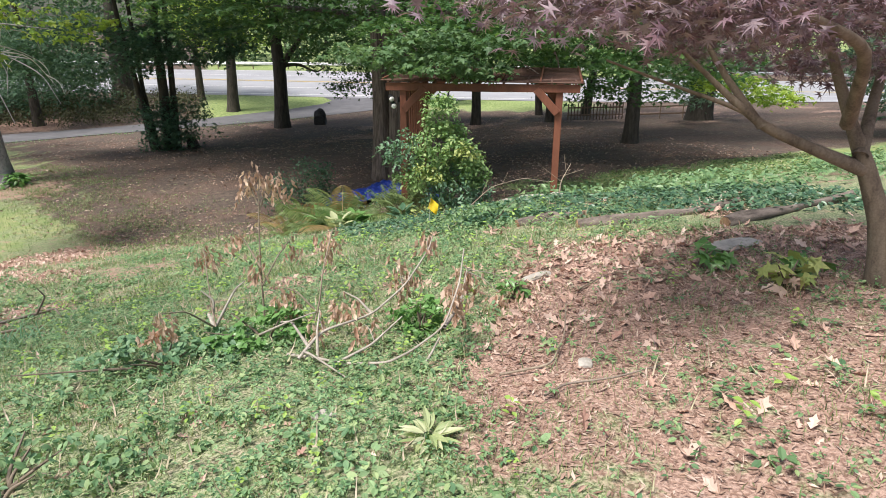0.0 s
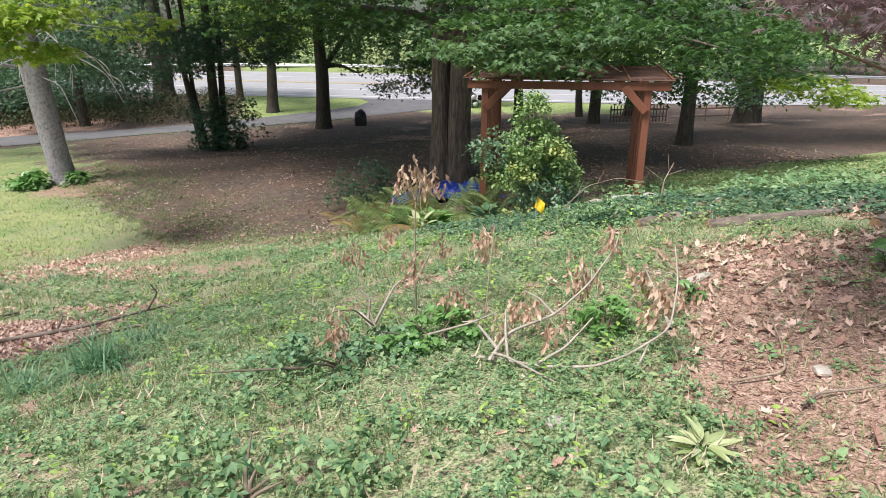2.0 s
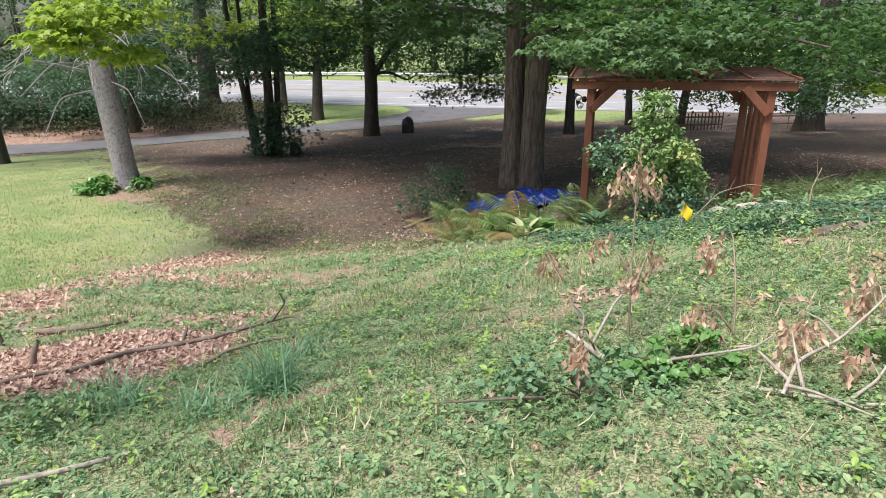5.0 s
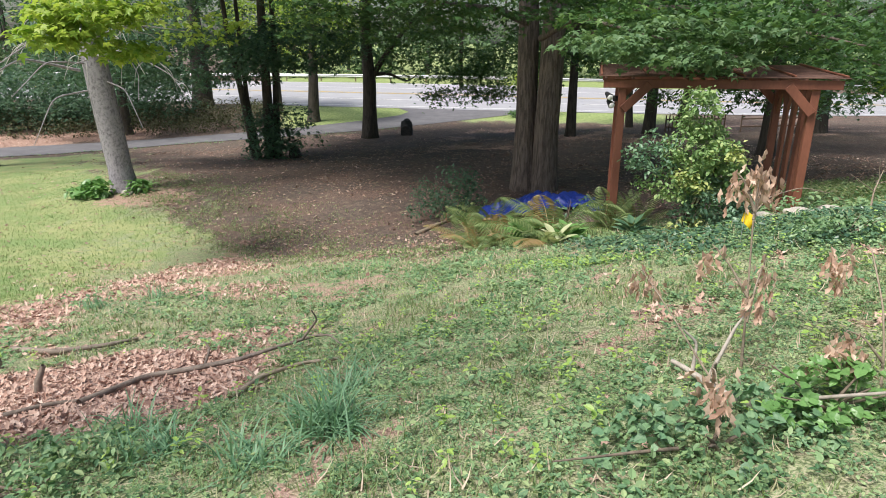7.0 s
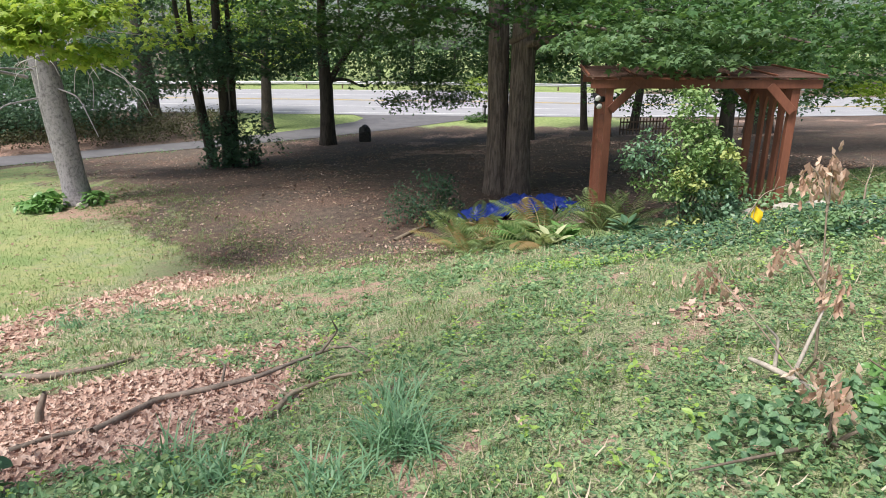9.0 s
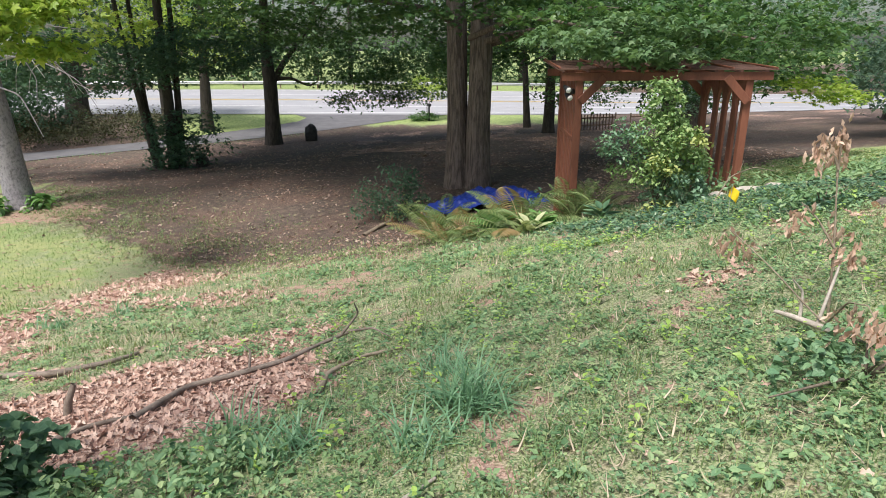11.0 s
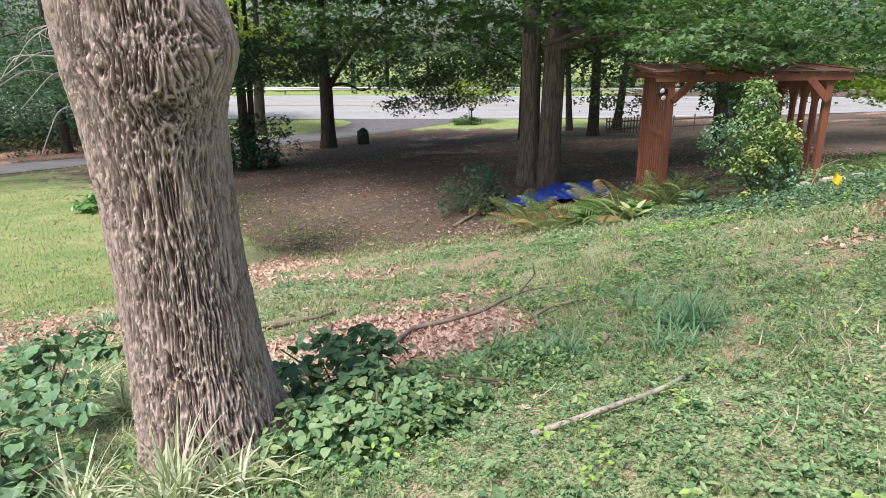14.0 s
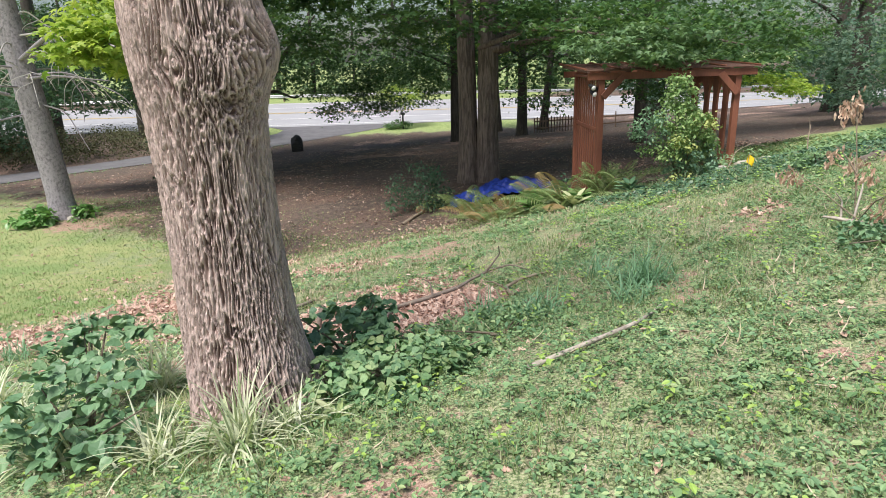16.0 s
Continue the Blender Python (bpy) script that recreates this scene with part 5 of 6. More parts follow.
# ---- shrubs, ferns and flowers ----
def leaf_clump(name, label, category, x, y, lumps, size, template, mats, per=12, radius=0.16, stems=5, group="", stem_mat=None, **kw):
    """A shrub: thin stems and one mesh of leaves for each colour. lumps: (sprays, (dx, dy, dz), radii, which colour)."""
    base = gz(x, y)
    t = thing(name, x, y, base, label, category, group)
    for k in range(stems):
        n, c, r, _ = lumps[k % len(lumps)]
        d = rng.normal(0, 0.4, 3)
        part("stem", limb_mesh("stem", [(0.05 * math.cos(k * 2.4), 0.05 * math.sin(k * 2.4), -0.03, 0.014), (c[0] * 0.5 + d[0] * r[0] * 0.3, c[1] * 0.5 + d[1] * r[1] * 0.3, c[2] * 0.55, 0.01),
                                        (c[0] + d[0] * r[0], c[1] + d[1] * r[1], c[2] + 0.5 * r[2], 0.004)], sides=6, rings=12, seed=k), stem_mat or M_BARK_R, t)
    for k, mt in enumerate(mats):
        pts = [ellipsoid_points(n, c, r, 0.35) for n, c, r, m in lumps if m == k]
        if pts:
            v, f = sprays(np.concatenate(pts), per, radius, size, template, **kw)
            part("foliage", np_mesh("foliage", v, f), mt, t)
    return t


leaf_clump("laurel_bush", "tall bushy laurel with green and yellowing leaves", "shrub", 3.2, 9.75,
           [(38, (0.0, 0, 1.75), (0.26, 0.28, 0.34), 0), (16, (0.3, 0.05, 1.45), (0.2, 0.2, 0.14), 0), (52, (-0.05, 0, 1.25), (0.5, 0.5, 0.34), 0), (30, (0.5, 0.0, 1.0), (0.26, 0.35, 0.22), 0), (26, (-0.22, -0.2, 0.75), (0.36, 0.4, 0.3), 0), (70, (0.2, -0.25, 0.5), (0.6, 0.5, 0.38), 2), (30, (0.15, -0.3, 0.95), (0.45, 0.3, 0.45), 0), (24, (0.6, -0.1, 0.72), (0.3, 0.3, 0.16), 0), (9, (-0.35, -0.4, 0.85), (0.28, 0.2, 0.16), 1), (7, (0.25, -0.4, 1.15), (0.3, 0.2, 0.3), 1),
            (6, (-0.7, 0.1, 0.75), (0.2, 0.2, 0.12), 0), (26, (-0.55, 0.15, 1.15), (0.35, 0.3, 0.45), 3), (8, (-0.2, -0.4, 0.2), (0.4, 0.25, 0.12), 1), (14, (0.45, -0.35, 0.35), (0.35, 0.25, 0.25), 2)], 0.07, HEX, [M_LAUREL, M_LAUREL_Y, M_VINE, M_VINE], per=22, radius=0.13, stems=8, droop=0.6, flat=0.7)
leaf_clump("feathery_shrub", "soft feathery dark green shrub by the tarpaulin", "shrub", 1.75, 17.6, [(50, (0, 0, 0.75), (0.9, 0.6, 0.55), 0), (44, (-0.2, -0.3, 0.35), (1.1, 0.8, 0.3), 0), (20, (0.3, -0.9, 0.3), (0.7, 0.5, 0.25), 1)], 0.09, KITE, [M_HEMLOCK, M_FERN], per=24, radius=0.3, stems=6, flat=0.7)
leaf_clump("roadside_bush", "low bright bush beside the mailbox", "shrub", 15.9, 47.6, [(50, (0, 0, 0.35), (1.2, 0.8, 0.4), 0)], 0.16, KITE, [M_MAPLE], per=20, radius=0.4, stems=3)
leaf_clump("roadside_sapling", "small round-headed tree beside the road", "shrub", 16.6, 48.2, [(70, (0, 0, 2.6), (1.9, 1.6, 0.9), 0)], 0.2, STAR, [M_YELLOW], per=18, radius=0.5, stems=4)
leaf_clump("tree_foot_plant", "leafy green hosta at the foot of the pale tree", "plant", -7.95, 22.7, [(26, (0, 0, 0.32), (0.6, 0.45, 0.28), 0)], 0.28, OVAL, [M_HOSTA], per=6, radius=0.25, stems=2, group="plants at the pale tree")
leaf_clump("tree_foot_plant", "leafy green hosta at the foot of the pale tree", "plant", -6.7, 22.9, [(16, (0, 0, 0.22), (0.45, 0.35, 0.2), 0)], 0.24, OVAL, [M_HOSTA], per=6, radius=0.25, stems=2, group="plants at the pale tree")
leaf_clump("dark_shrub", "dark green broad-leaved seedlings beside the thick trunk", "shrub", -4.95, 6.05, [(34, (0, 0, 0.34), (0.5, 0.35, 0.2), 0), (50, (-0.05, -0.1, 0.17), (0.62, 0.42, 0.15), 0)], 0.085, ROUND, [M_DARKLEAF], per=9, radius=0.14, stems=8)
leaf_clump("dark_shrub", "dark green broad-leaved seedlings among pale grass clumps", "shrub", -6.85, 5.75, [(44, (0, 0, 0.34), (0.42, 0.5, 0.24), 0), (24, (0.2, 0.9, 0.4), (0.35, 0.3, 0.2), 0)], 0.085, ROUND, [M_DARKLEAF], per=9, radius=0.14, stems=8)
leaf_clump("weed_clump", "fresh green leafy weeds at the foot of the trunk", "weeds", -4.95, 5.2, [(130, (0, 0, 0.14), (0.7, 0.42, 0.14), 0)], 0.06, ROUND, [M_WEED], per=11, radius=0.1, stems=6, group="weed clumps")
leaf_clump("weed_clump", "fresh green leafy weeds under the dead branch", "weeds", 1.12, 3.82, [(26, (0, 0, 0.14), (0.22, 0.18, 0.13), 0)], 0.06, OVAL, [M_HOSTA], per=11, radius=0.08, stems=5, group="weed clumps")
leaf_clump("weed_clump", "fresh green leafy weeds under the dead branch", "weeds", 0.1, 4.3, [(34, (0, 0, 0.14), (0.4, 0.25, 0.13), 0)], 0.055, ROUND, [M_HOSTA], per=11, radius=0.08, stems=5, group="weed clumps")
leaf_clump("weed_clump", "fresh green leafy weeds in the grass", "weeds", -0.6, 4.25, [(36, (0, 0, 0.1), (0.7, 0.4, 0.1), 0)], 0.05, ROUND, [M_DARKLEAF], per=12, radius=0.1, stems=5, group="weed clumps")
leaf_clump("weed_clump", "fresh green leafy weeds in the grass", "weeds", -1.2, 2.9, [(70, (0, 0, 0.1), (0.9, 0.45, 0.1), 0)], 0.05, OVAL, [M_WEED], per=12, radius=0.1, stems=5, group="weed clumps")
leaf_clump("weed_clump", "fresh green leafy weeds in the grass", "weeds", -3.9, 5.4, [(70, (0, 0, 0.1), (0.8, 0.5, 0.1), 0)], 0.05, OVAL, [M_WEED], per=12, radius=0.1, stems=5, group="weed clumps")
leaf_clump("big_leaf_weed", "low plant with a few broad round leaves", "weeds", 3.5, 3.82, [(5, (0, 0, 0.14), (0.12, 0.1, 0.08), 0)], 0.15, MAPLE, [M_HOSTA], per=3, radius=0.08, stems=3, group="broad-leaved weeds")
leaf_clump("big_leaf_weed", "low plant with a few broad round leaves", "weeds", 1.97, 4.05, [(5, (0, 0, 0.12), (0.1, 0.08, 0.06), 0)], 0.13, MAPLE, [M_HOSTA], per=3, radius=0.06, stems=3, group="broad-leaved weeds")
leaf_clump("yellowing_plant", "wilting plant with big yellow leaves", "plant", 3.62, 3.12, [(7, (0, 0, 0.16), (0.2, 0.15, 0.1), 0), (4, (0.2, 0.1, 0.14), (0.15, 0.12, 0.1), 1), (4, (-0.1, 0, 0.1), (0.15, 0.12, 0.08), 2)], 0.14, MAPLE, [M_LAUREL_Y, M_HOSTA, M_DEAD], per=3, radius=0.08, stems=4)
leaf_clump("low_weeds", "sprawling light green weeds on the bank", "weeds", 3.05, 7.0, [(46, (0, 0, 0.14), (0.6, 0.35, 0.12), 0)], 0.07, KITE, [M_PACHY], per=10, radius=0.12, stems=4)


def fern_frond():
    pieces = []
    t = np.linspace(0.06, 1, 27)
    y, z = 0.72 * t, 0.62 * np.sin(1.75 * t) * 0.8
    w = 0.17 * np.sin(np.pi * np.clip(t * 0.93 + 0.07, 0, 1)) ** 0.7 + 0.01
    for sgn in (-1, 1):
        k = len(t)
        pieces.append(scatter(KITE, np.stack([0 * t, y, z], -1), np.full(k, -sgn * 1.3), np.full(k, -0.25), rng.normal(0, 0.15, k), np.stack([np.full(k, 0.032), w * 1.15, w], -1)))
    v, f = tube([(0, 0, 0, 0.006), (0, 0.35, 0.38, 0.004), (0, 0.72, 0.48, 0.002)], 4, 10)
    f = np.concatenate([f[:, [0, 1, 2]], f[:, [0, 2, 3]]])
    pieces.append((v, f))
    v, f = join_arrays(pieces)
    return np_mesh("frond", v, f)


FROND, FROND_DRY = fern_frond(), fern_frond()
FROND.materials.append(M_FERN)
FROND_DRY.materials.append(M_FERN_DRY)


def fern(x, y, size, n, dry, lift=0.0):
    t = thing("fern", x, y, gz(x, y), "arching garden fern, partly browned", "fern", "ferns by the arbour")
    for k in range(n):
        p = part("frond", FROND_DRY if k < dry else FROND, None, t)
        sz = size * float(uni(0.75, 1.2, 1)[0])
        p.matrix_basis = Matrix.Translation((0.04 * math.cos(k), 0.04 * math.sin(k), 0)) @ Matrix.Rotation(k * 2.4 + float(uni(-0.3, 0.3, 1)[0]), 4, "Z") @ Matrix.Rotation(float(uni(-0.5, 0.05, 1)[0]) + lift, 4, "X") @ Matrix.Scale(sz, 4)


for a in ((1.75, 11.25, 1.25, 12, 2), (2.1, 11.7, 1.2, 11, 1), (1.4, 12.6, 1.1, 11, 3), (1.0, 13.0, 1.0, 10, 4), (2.2, 15.4, 1.1, 11, 2), (1.5, 14.4, 1.0, 10, 3), (0.75, 12.1, 0.6, 8, 1), (2.6, 12.9, 1.0, 10, 1)):
    fern(*a)
fern(2.95, 11.45, 1.05, 10, 0, 0.5)
fern(3.35, 11.3, 0.9, 9, 1, 0.3)


def hosta(x, y, n, leaf, material, label, up=0.5):
    t = thing("hosta", x, y, gz(x, y), label, "plant", "hostas")
    k = np.arange(n)
    yaw = k * 2.4 + uni(-0.3, 0.3, n)
    sc = np.stack([uni(0.8, 1.1, n) * leaf * (0.6 if leaf < 0.12 else 1), uni(0.9, 1.5, n) * leaf, np.full(n, leaf)], -1)
    tilt = up * uni(0.3, 1.3, n)
    pos = np.stack([-np.sin(yaw) * 0.25 * leaf, np.cos(yaw) * 0.25 * leaf, uni(0.2, 0.9, n) * leaf], -1)
    roll = rng.normal(0, 0.2, n)
    for i in range(n):
        v, f = scatter(OVAL, pos[i], yaw[i:i + 1], tilt[i:i + 1], roll[i:i + 1], sc[i:i + 1])
        part("leaf", np_mesh("leaf", v, f), material, t)
    part("crown", limb_mesh("crown", [(0, 0, -0.03, 0.04), (0, 0, 0.4 * leaf, 0.03)], sides=8, rings=5), M_HOSTA, t)


hosta(1.65, 11.95, 40, 0.3, M_HOSTA, "lush green hosta in the bed by the arbour")
hosta(1.95, 11.0, 26, 0.24, M_HOSTA, "lush green hosta in the bed by the arbour")
hosta(1.62, 10.75, 12, 0.22, M_PALE, "variegated hosta with white-streaked leaves", 0.7)
hosta(2.75, 10.4, 20, 0.2, M_IVY, "bluish-green hosta under the laurel")
hosta(0.73, 2.36, 26, 0.1, M_PALE, "small yellowed hosta lying flat on the leaf litter", 0.25)
hosta(-5.5, 4.9, 7, 0.1, M_PALE, "variegated hosta with white-streaked leaves", 0.6)


def blade_clump(name, label, x, y, n, length, width, material, group, spread=0.12, each=False):
    t = thing(name, x, y, gz(x, y), label, "ornamental grass", group)
    pieces = []
    yaw = uni(0, 6.283, n)
    ln = length * uni(0.6, 1.15, n)
    lean = uni(0.25, 1.55, n)
    prev = np.stack([rng.normal(0, spread * 0.5, n), rng.normal(0, spread * 0.5, n), np.full(n, -0.01)], -1)
    side = np.stack([np.cos(yaw), np.sin(yaw), 0 * yaw], -1)
    out = np.stack([-np.sin(yaw), np.cos(yaw), 0 * yaw], -1)
    rows, seg = [], 6
    for k in range(seg + 1):
        u = k / seg
        ang = lean * (0.3 + 1.5 * u)
        if k:
            prev = prev + (out * np.sin(ang)[:, None] + np.array([0, 0, 1.0]) * np.cos(ang)[:, None]) * (ln / seg)[:, None]
        wd = width * (1 - u ** 2.2) * 0.5 + 0.0004
        rows += [prev - side * wd, prev + side * wd]
    V = np.stack(rows, 1)
    base = []
    for k in range(seg):
        a = 2 * k
        base += [(a, a + 1, a + 3), (a, a + 3, a + 2)]
    if each:
        F = np.array(base)
        for k in range(n):
            part("blade", np_mesh("blade", V[k], F), material, t)
        return
    F = np.array(base)[None] + (np.arange(n) * 2 * (seg + 1))[:, None, None]
    part("foliage", np_mesh(name, V.reshape(-1, 3), F.reshape(-1, 3)), material, t)


for x, y, n, ln in ((-6.05, 5.0, 130, 0.5), (-5.75, 4.98, 60, 0.4), (-6.45, 5.2, 70, 0.42), (-7.0, 5.75, 110, 0.5), (-7.3, 6.6, 100, 0.5), (-7.5, 7.4, 100, 0.5), (-6.3, 6.8, 110, 0.55), (-6.75, 7.4, 90, 0.5), (-5.3, 6.75, 60, 0.4)):
    blade_clump("liriope_clump", "clump of pale cream-striped arching grass blades by the thick trunk", x, y, n, ln, 0.016, M_LIRIOPE, "pale grass clumps", each=True)
for x, y, n, ln in ((-2.32, 5.4, 190, 0.42), (-2.75, 5.15, 70, 0.3), (-3.35, 5.6, 90, 0.28), (-3.6, 6.1, 80, 0.28), (-2.1, 6.2, 60, 0.3), (-6.9, 11.0, 90, 0.3), (-5.2, 11.4, 80, 0.25), (-4.4, 11.6, 80, 0.25), (-7.6, 9.9, 80, 0.3)):
    blade_clump("sedge_tuft", "tuft of blue-green arching grass in the slope", x, y, n, ln, 0.012, M_SEDGE, "grass tufts", 0.2, each=True)


# ---- dead saplings and branches ----
def twig_between(name, pts, r0, r1, material, parent, seed=0):
    n = len(pts)
    return part(name, limb_mesh(name, [(*p, r0 + (r1 - r0) * i / (n - 1)) for i, p in enumerate(pts)], sides=7, rings=6 * n, rough_amp=0.06, seed=seed), material, parent)


def dead_cluster(parent, x, y, z, n, spread):
    n = int(n * 1.7)
    p = np.array([x, y, z]) + rng.normal(0, 1, (n, 3)) * np.array([spread * 1.15, spread * 1.15, spread * 1.45])
    s = uni(0.045, 0.08, n)
    v, f = scatter(HANG, p, uni(0, 6.283, n), rng.normal(-1.4, 0.28, n), rng.normal(0, 0.6, n), np.stack([s * 1.1, s * 1.25, s * 1.5], -1))
    part("dead_foliage", np_mesh("dead_foliage", v, f), M_DEAD, parent, "curled brown dead leaves")


def dead_sapling(name, label, x, y, stems, clusters, r=0.009, material=None):
    base = gz(x, y)
    t = thing(name, x, y, base, label, "dead branch", "dead saplings")
    nodes = []
    for k, st in enumerate(stems):
        loc = [(a - x, b - y, c - base) for a, b, c in st]
        twig_between("stem", loc, r, r * 0.35, material or M_TWIG, t, k)
        q = np.array(loc)
        s = np.linspace(0, len(q) - 1, 30)
        nodes.append(np.stack([np.interp(s, np.arange(len(q)), q[:, i]) for i in range(3)], -1))
    nodes = np.concatenate(nodes)
    for k, (a, b, c, n) in enumerate(clusters):
        p = np.array([a - x, b - y, c - base])
        j = nodes[np.argmin(np.linalg.norm(nodes - p - np.array([0, 0, -0.05]), axis=1))]
        top = p + np.array([0, 0, 0.05])
        if np.linalg.norm(top - j) > 0.05:
            twig_between("twig", [tuple(j), tuple((j + top) / 2 + np.array([0, 0, 0.03])), tuple(top)], 0.004, 0.002, material or M_TWIG, t, k)
        dead_cluster(t, *p, n, 0.036)
    return t


dead_sapling("dead_sapling", "dead upright sapling with hanging brown leaves", 0.1, 4.92,
             [[(0.1, 4.92, gz(0.1, 4.92)), (0.11, 4.98, -0.3), (0.14, 5.06, 0.1), (0.17, 5.1, 0.42)], [(0.11, 4.97, -0.35), (0.02, 5.06, -0.16), (-0.05, 5.14, -0.06)], [(0.14, 5.06, 0.1), (0.24, 5.14, 0.3), (0.33, 5.21, 0.34)],
              [(0.11, 4.95, -0.5), (0.26, 5.08, -0.3), (0.38, 5.17, -0.2)], [(0.14, 5.06, 0.15), (0.09, 5.12, 0.32), (0.06, 5.15, 0.36)]],
             [(0.06, 5.15, 0.28, 15), (0.14, 5.1, 0.36, 12), (0.34, 5.21, 0.24, 15), (0.22, 5.12, 0.3, 8), (-0.06, 5.14, -0.14, 12), (0.06, 4.85, -0.32, 13), (0.38, 5.17, -0.29, 10)])
dead_sapling("dead_sapling", "dead sapling with hanging brown leaves", -0.3, 4.9,
             [[(-0.24, 4.52, gz(-0.24, 4.52)), (-0.28, 4.75, -0.68), (-0.31, 5.1, -0.45), (-0.33, 5.43, -0.28)], [(-0.28, 4.7, -0.7), (-0.45, 4.5, -0.45), (-0.6, 4.35, -0.38)]],
             [(-0.33, 5.43, -0.36, 14), (-0.25, 5.38, -0.4, 8), (-0.64, 4.25, -0.46, 16), (-0.56, 4.4, -0.5, 14)], 0.008)
dead_sapling("dead_sapling", "dead sapling with a hooked stem and brown leaves", 0.5, 4.55,
             [[(0.42, 4.3, gz(0.42, 4.3)), (0.5, 4.4, -0.45), (0.55, 4.5, -0.25), (0.68, 4.75, 0.0), (0.7, 4.88, -0.08)], [(0.45, 4.35, -0.5), (0.34, 4.4, -0.36), (0.24, 4.42, -0.32)]],
             [(0.68, 4.9, -0.19, 18), (0.6, 4.86, -0.16, 10), (0.22, 4.42, -0.42, 15), (0.3, 4.4, -0.44, 13)], 0.008)
dead_sapling("fallen_branch", "sprawling fallen pale branch with brown dead leaves", 0.45, 3.6,
             [[(0.2, 3.86, gz(0.2, 3.86) + 0.04), (0.38, 3.69, gz(0.38, 3.69) + 0.03), (0.52, 3.5, gz(0.52, 3.5) + 0.03), (0.76, 3.33, gz(0.76, 3.33) + 0.04), (0.87, 3.16, -0.3), (1.04, 3.06, -0.12), (1.2, 3.25, 0.06), (1.29, 3.43, 0.2)],
              [(0.26, 3.71, gz(0.26, 3.71) + 0.05), (0.43, 3.82, -0.42), (0.8, 3.93, -0.4), (1.05, 3.95, -0.22), (1.22, 3.94, 0.03), (1.26, 3.97, 0.12)],
              [(0.5, 3.55, gz(0.5, 3.55) + 0.03), (0.72, 3.6, -0.46), (0.96, 3.71, -0.34)], [(0.96, 3.21, gz(0.96, 3.21) + 0.02), (1.02, 3.24, -0.38), (1.08, 3.27, -0.3)],
              [(0.0, 4.45, gz(0.0, 4.45) + 0.02), (0.1, 4.2, -0.55), (0.22, 3.9, -0.36), (0.42, 4.0, -0.36)], [(0.38, 3.69, gz(0.38, 3.69) + 0.03), (0.4, 3.8, -0.4), (0.44, 3.9, -0.3)], [(0.3, 3.72, -0.5), (0.34, 3.6, -0.47), (0.5, 3.3, gz(0.5, 3.3) + 0.02)],
              [(1.04, 3.06, -0.12), (1.3, 3.5, -0.2), (1.55, 4.05, -0.2)], [(0.8, 3.93, -0.4), (0.72, 4.0, -0.3), (0.64, 4.04, -0.26)], [(0.34, 3.75, -0.5), (0.25, 3.95, -0.38), (0.18, 4.0, -0.4)]],
             [(0.6, 4.05, -0.34, 16), (0.69, 4.02, -0.38, 14), (0.71, 3.72, -0.42, 15), (1.06, 4.06, -0.24, 14), (1.14, 4.08, -0.2, 10), (1.0, 4.02, -0.12, 8), (1.23, 4.0, 0.04, 14), (1.54, 4.1, -0.28, 15), (1.64, 4.15, -0.34, 10), (1.17, 3.3, -0.04, 15), (1.24, 3.36, -0.1, 12), (1.32, 3.6, -0.32, 12), (0.42, 3.9, -0.42, 9), (1.75, 3.9, -0.4, 9), (1.95, 4.0, -0.4, 7)], 0.0115, M_TWIG_GREY)


def lying_stick(name, label, pts, r0, r1, material, twigs=(), up=0.02):
    """A stick on the ground through places of (x, y) or (x, y, height over ground)."""
    x, y = pts[0][0], pts[0][1]
    base = gz(x, y)
    t = thing(name, x, y, base, label, "stick", "sticks on the ground")

    def loc(path):
        return [(p[0] - x, p[1] - y, gz(p[0], p[1]) - base + (p[2] if len(p) > 2 else up)) for p in path]
    twig_between("stick", loc(pts), r0, r1, material, t, x)
    for k, tw in enumerate(twigs):
        twig_between("twig", loc(tw), r1 * 0.9, r1 * 0.35, material, t, k)


lying_stick("fallen_stick", "pale weathered branch lying in the weeds", [(-4.3, 4.6), (-3.9, 4.56, 0.05), (-3.4, 4.55, 0.06), (-3.1, 4.66, 0.04), (-2.85, 4.78)], 0.021, 0.009, M_TWIG_GREY)
lying_stick("fallen_stick", "grey branch propped up on the grass", [(-0.2, 4.45), (-0.26, 4.62, 0.05), (-0.31, 4.9, 0.12), (-0.33, 5.0, 0.14)], 0.024, 0.014, M_TWIG_GREY, [[(-0.3, 4.85, 0.1), (-0.27, 4.88, 0.28), (-0.36, 4.9, 0.38)], [(-0.28, 4.75, 0.08), (-0.1, 4.8, 0.36), (-0.02, 4.84, 0.4)]])
lying_stick("fallen_stick", "dark dead branch across the leaf pile", [(-4.2, 7.15), (-3.8, 7.65, 0.05), (-3.4, 7.62, 0.06), (-2.98, 7.62, 0.08), (-2.65, 7.85, 0.08), (-2.28, 7.95, 0.1)], 0.03, 0.016, M_STICK,
            [[(-2.4, 7.9, 0.1), (-2.25, 7.8, 0.3), (-2.3, 7.75, 0.42)], [(-2.3, 7.95, 0.1), (-2.15, 7.7, 0.14), (-2.05, 7.5, 0.05)], [(-3.3, 7.65, 0.06), (-3.25, 7.8, 0.2), (-3.3, 7.85, 0.26)]])
lying_stick("fallen_stick", "grey dead branch beside the leaf pile", [(-2.98, 6.5), (-2.78, 6.95, 0.05), (-2.43, 7.1, 0.06), (-1.96, 7.08)], 0.026, 0.012, M_TWIG, [[(-2.8, 6.9, 0.05), (-2.9, 7.0, 0.15), (-3.0, 7.02, 0.18)]])
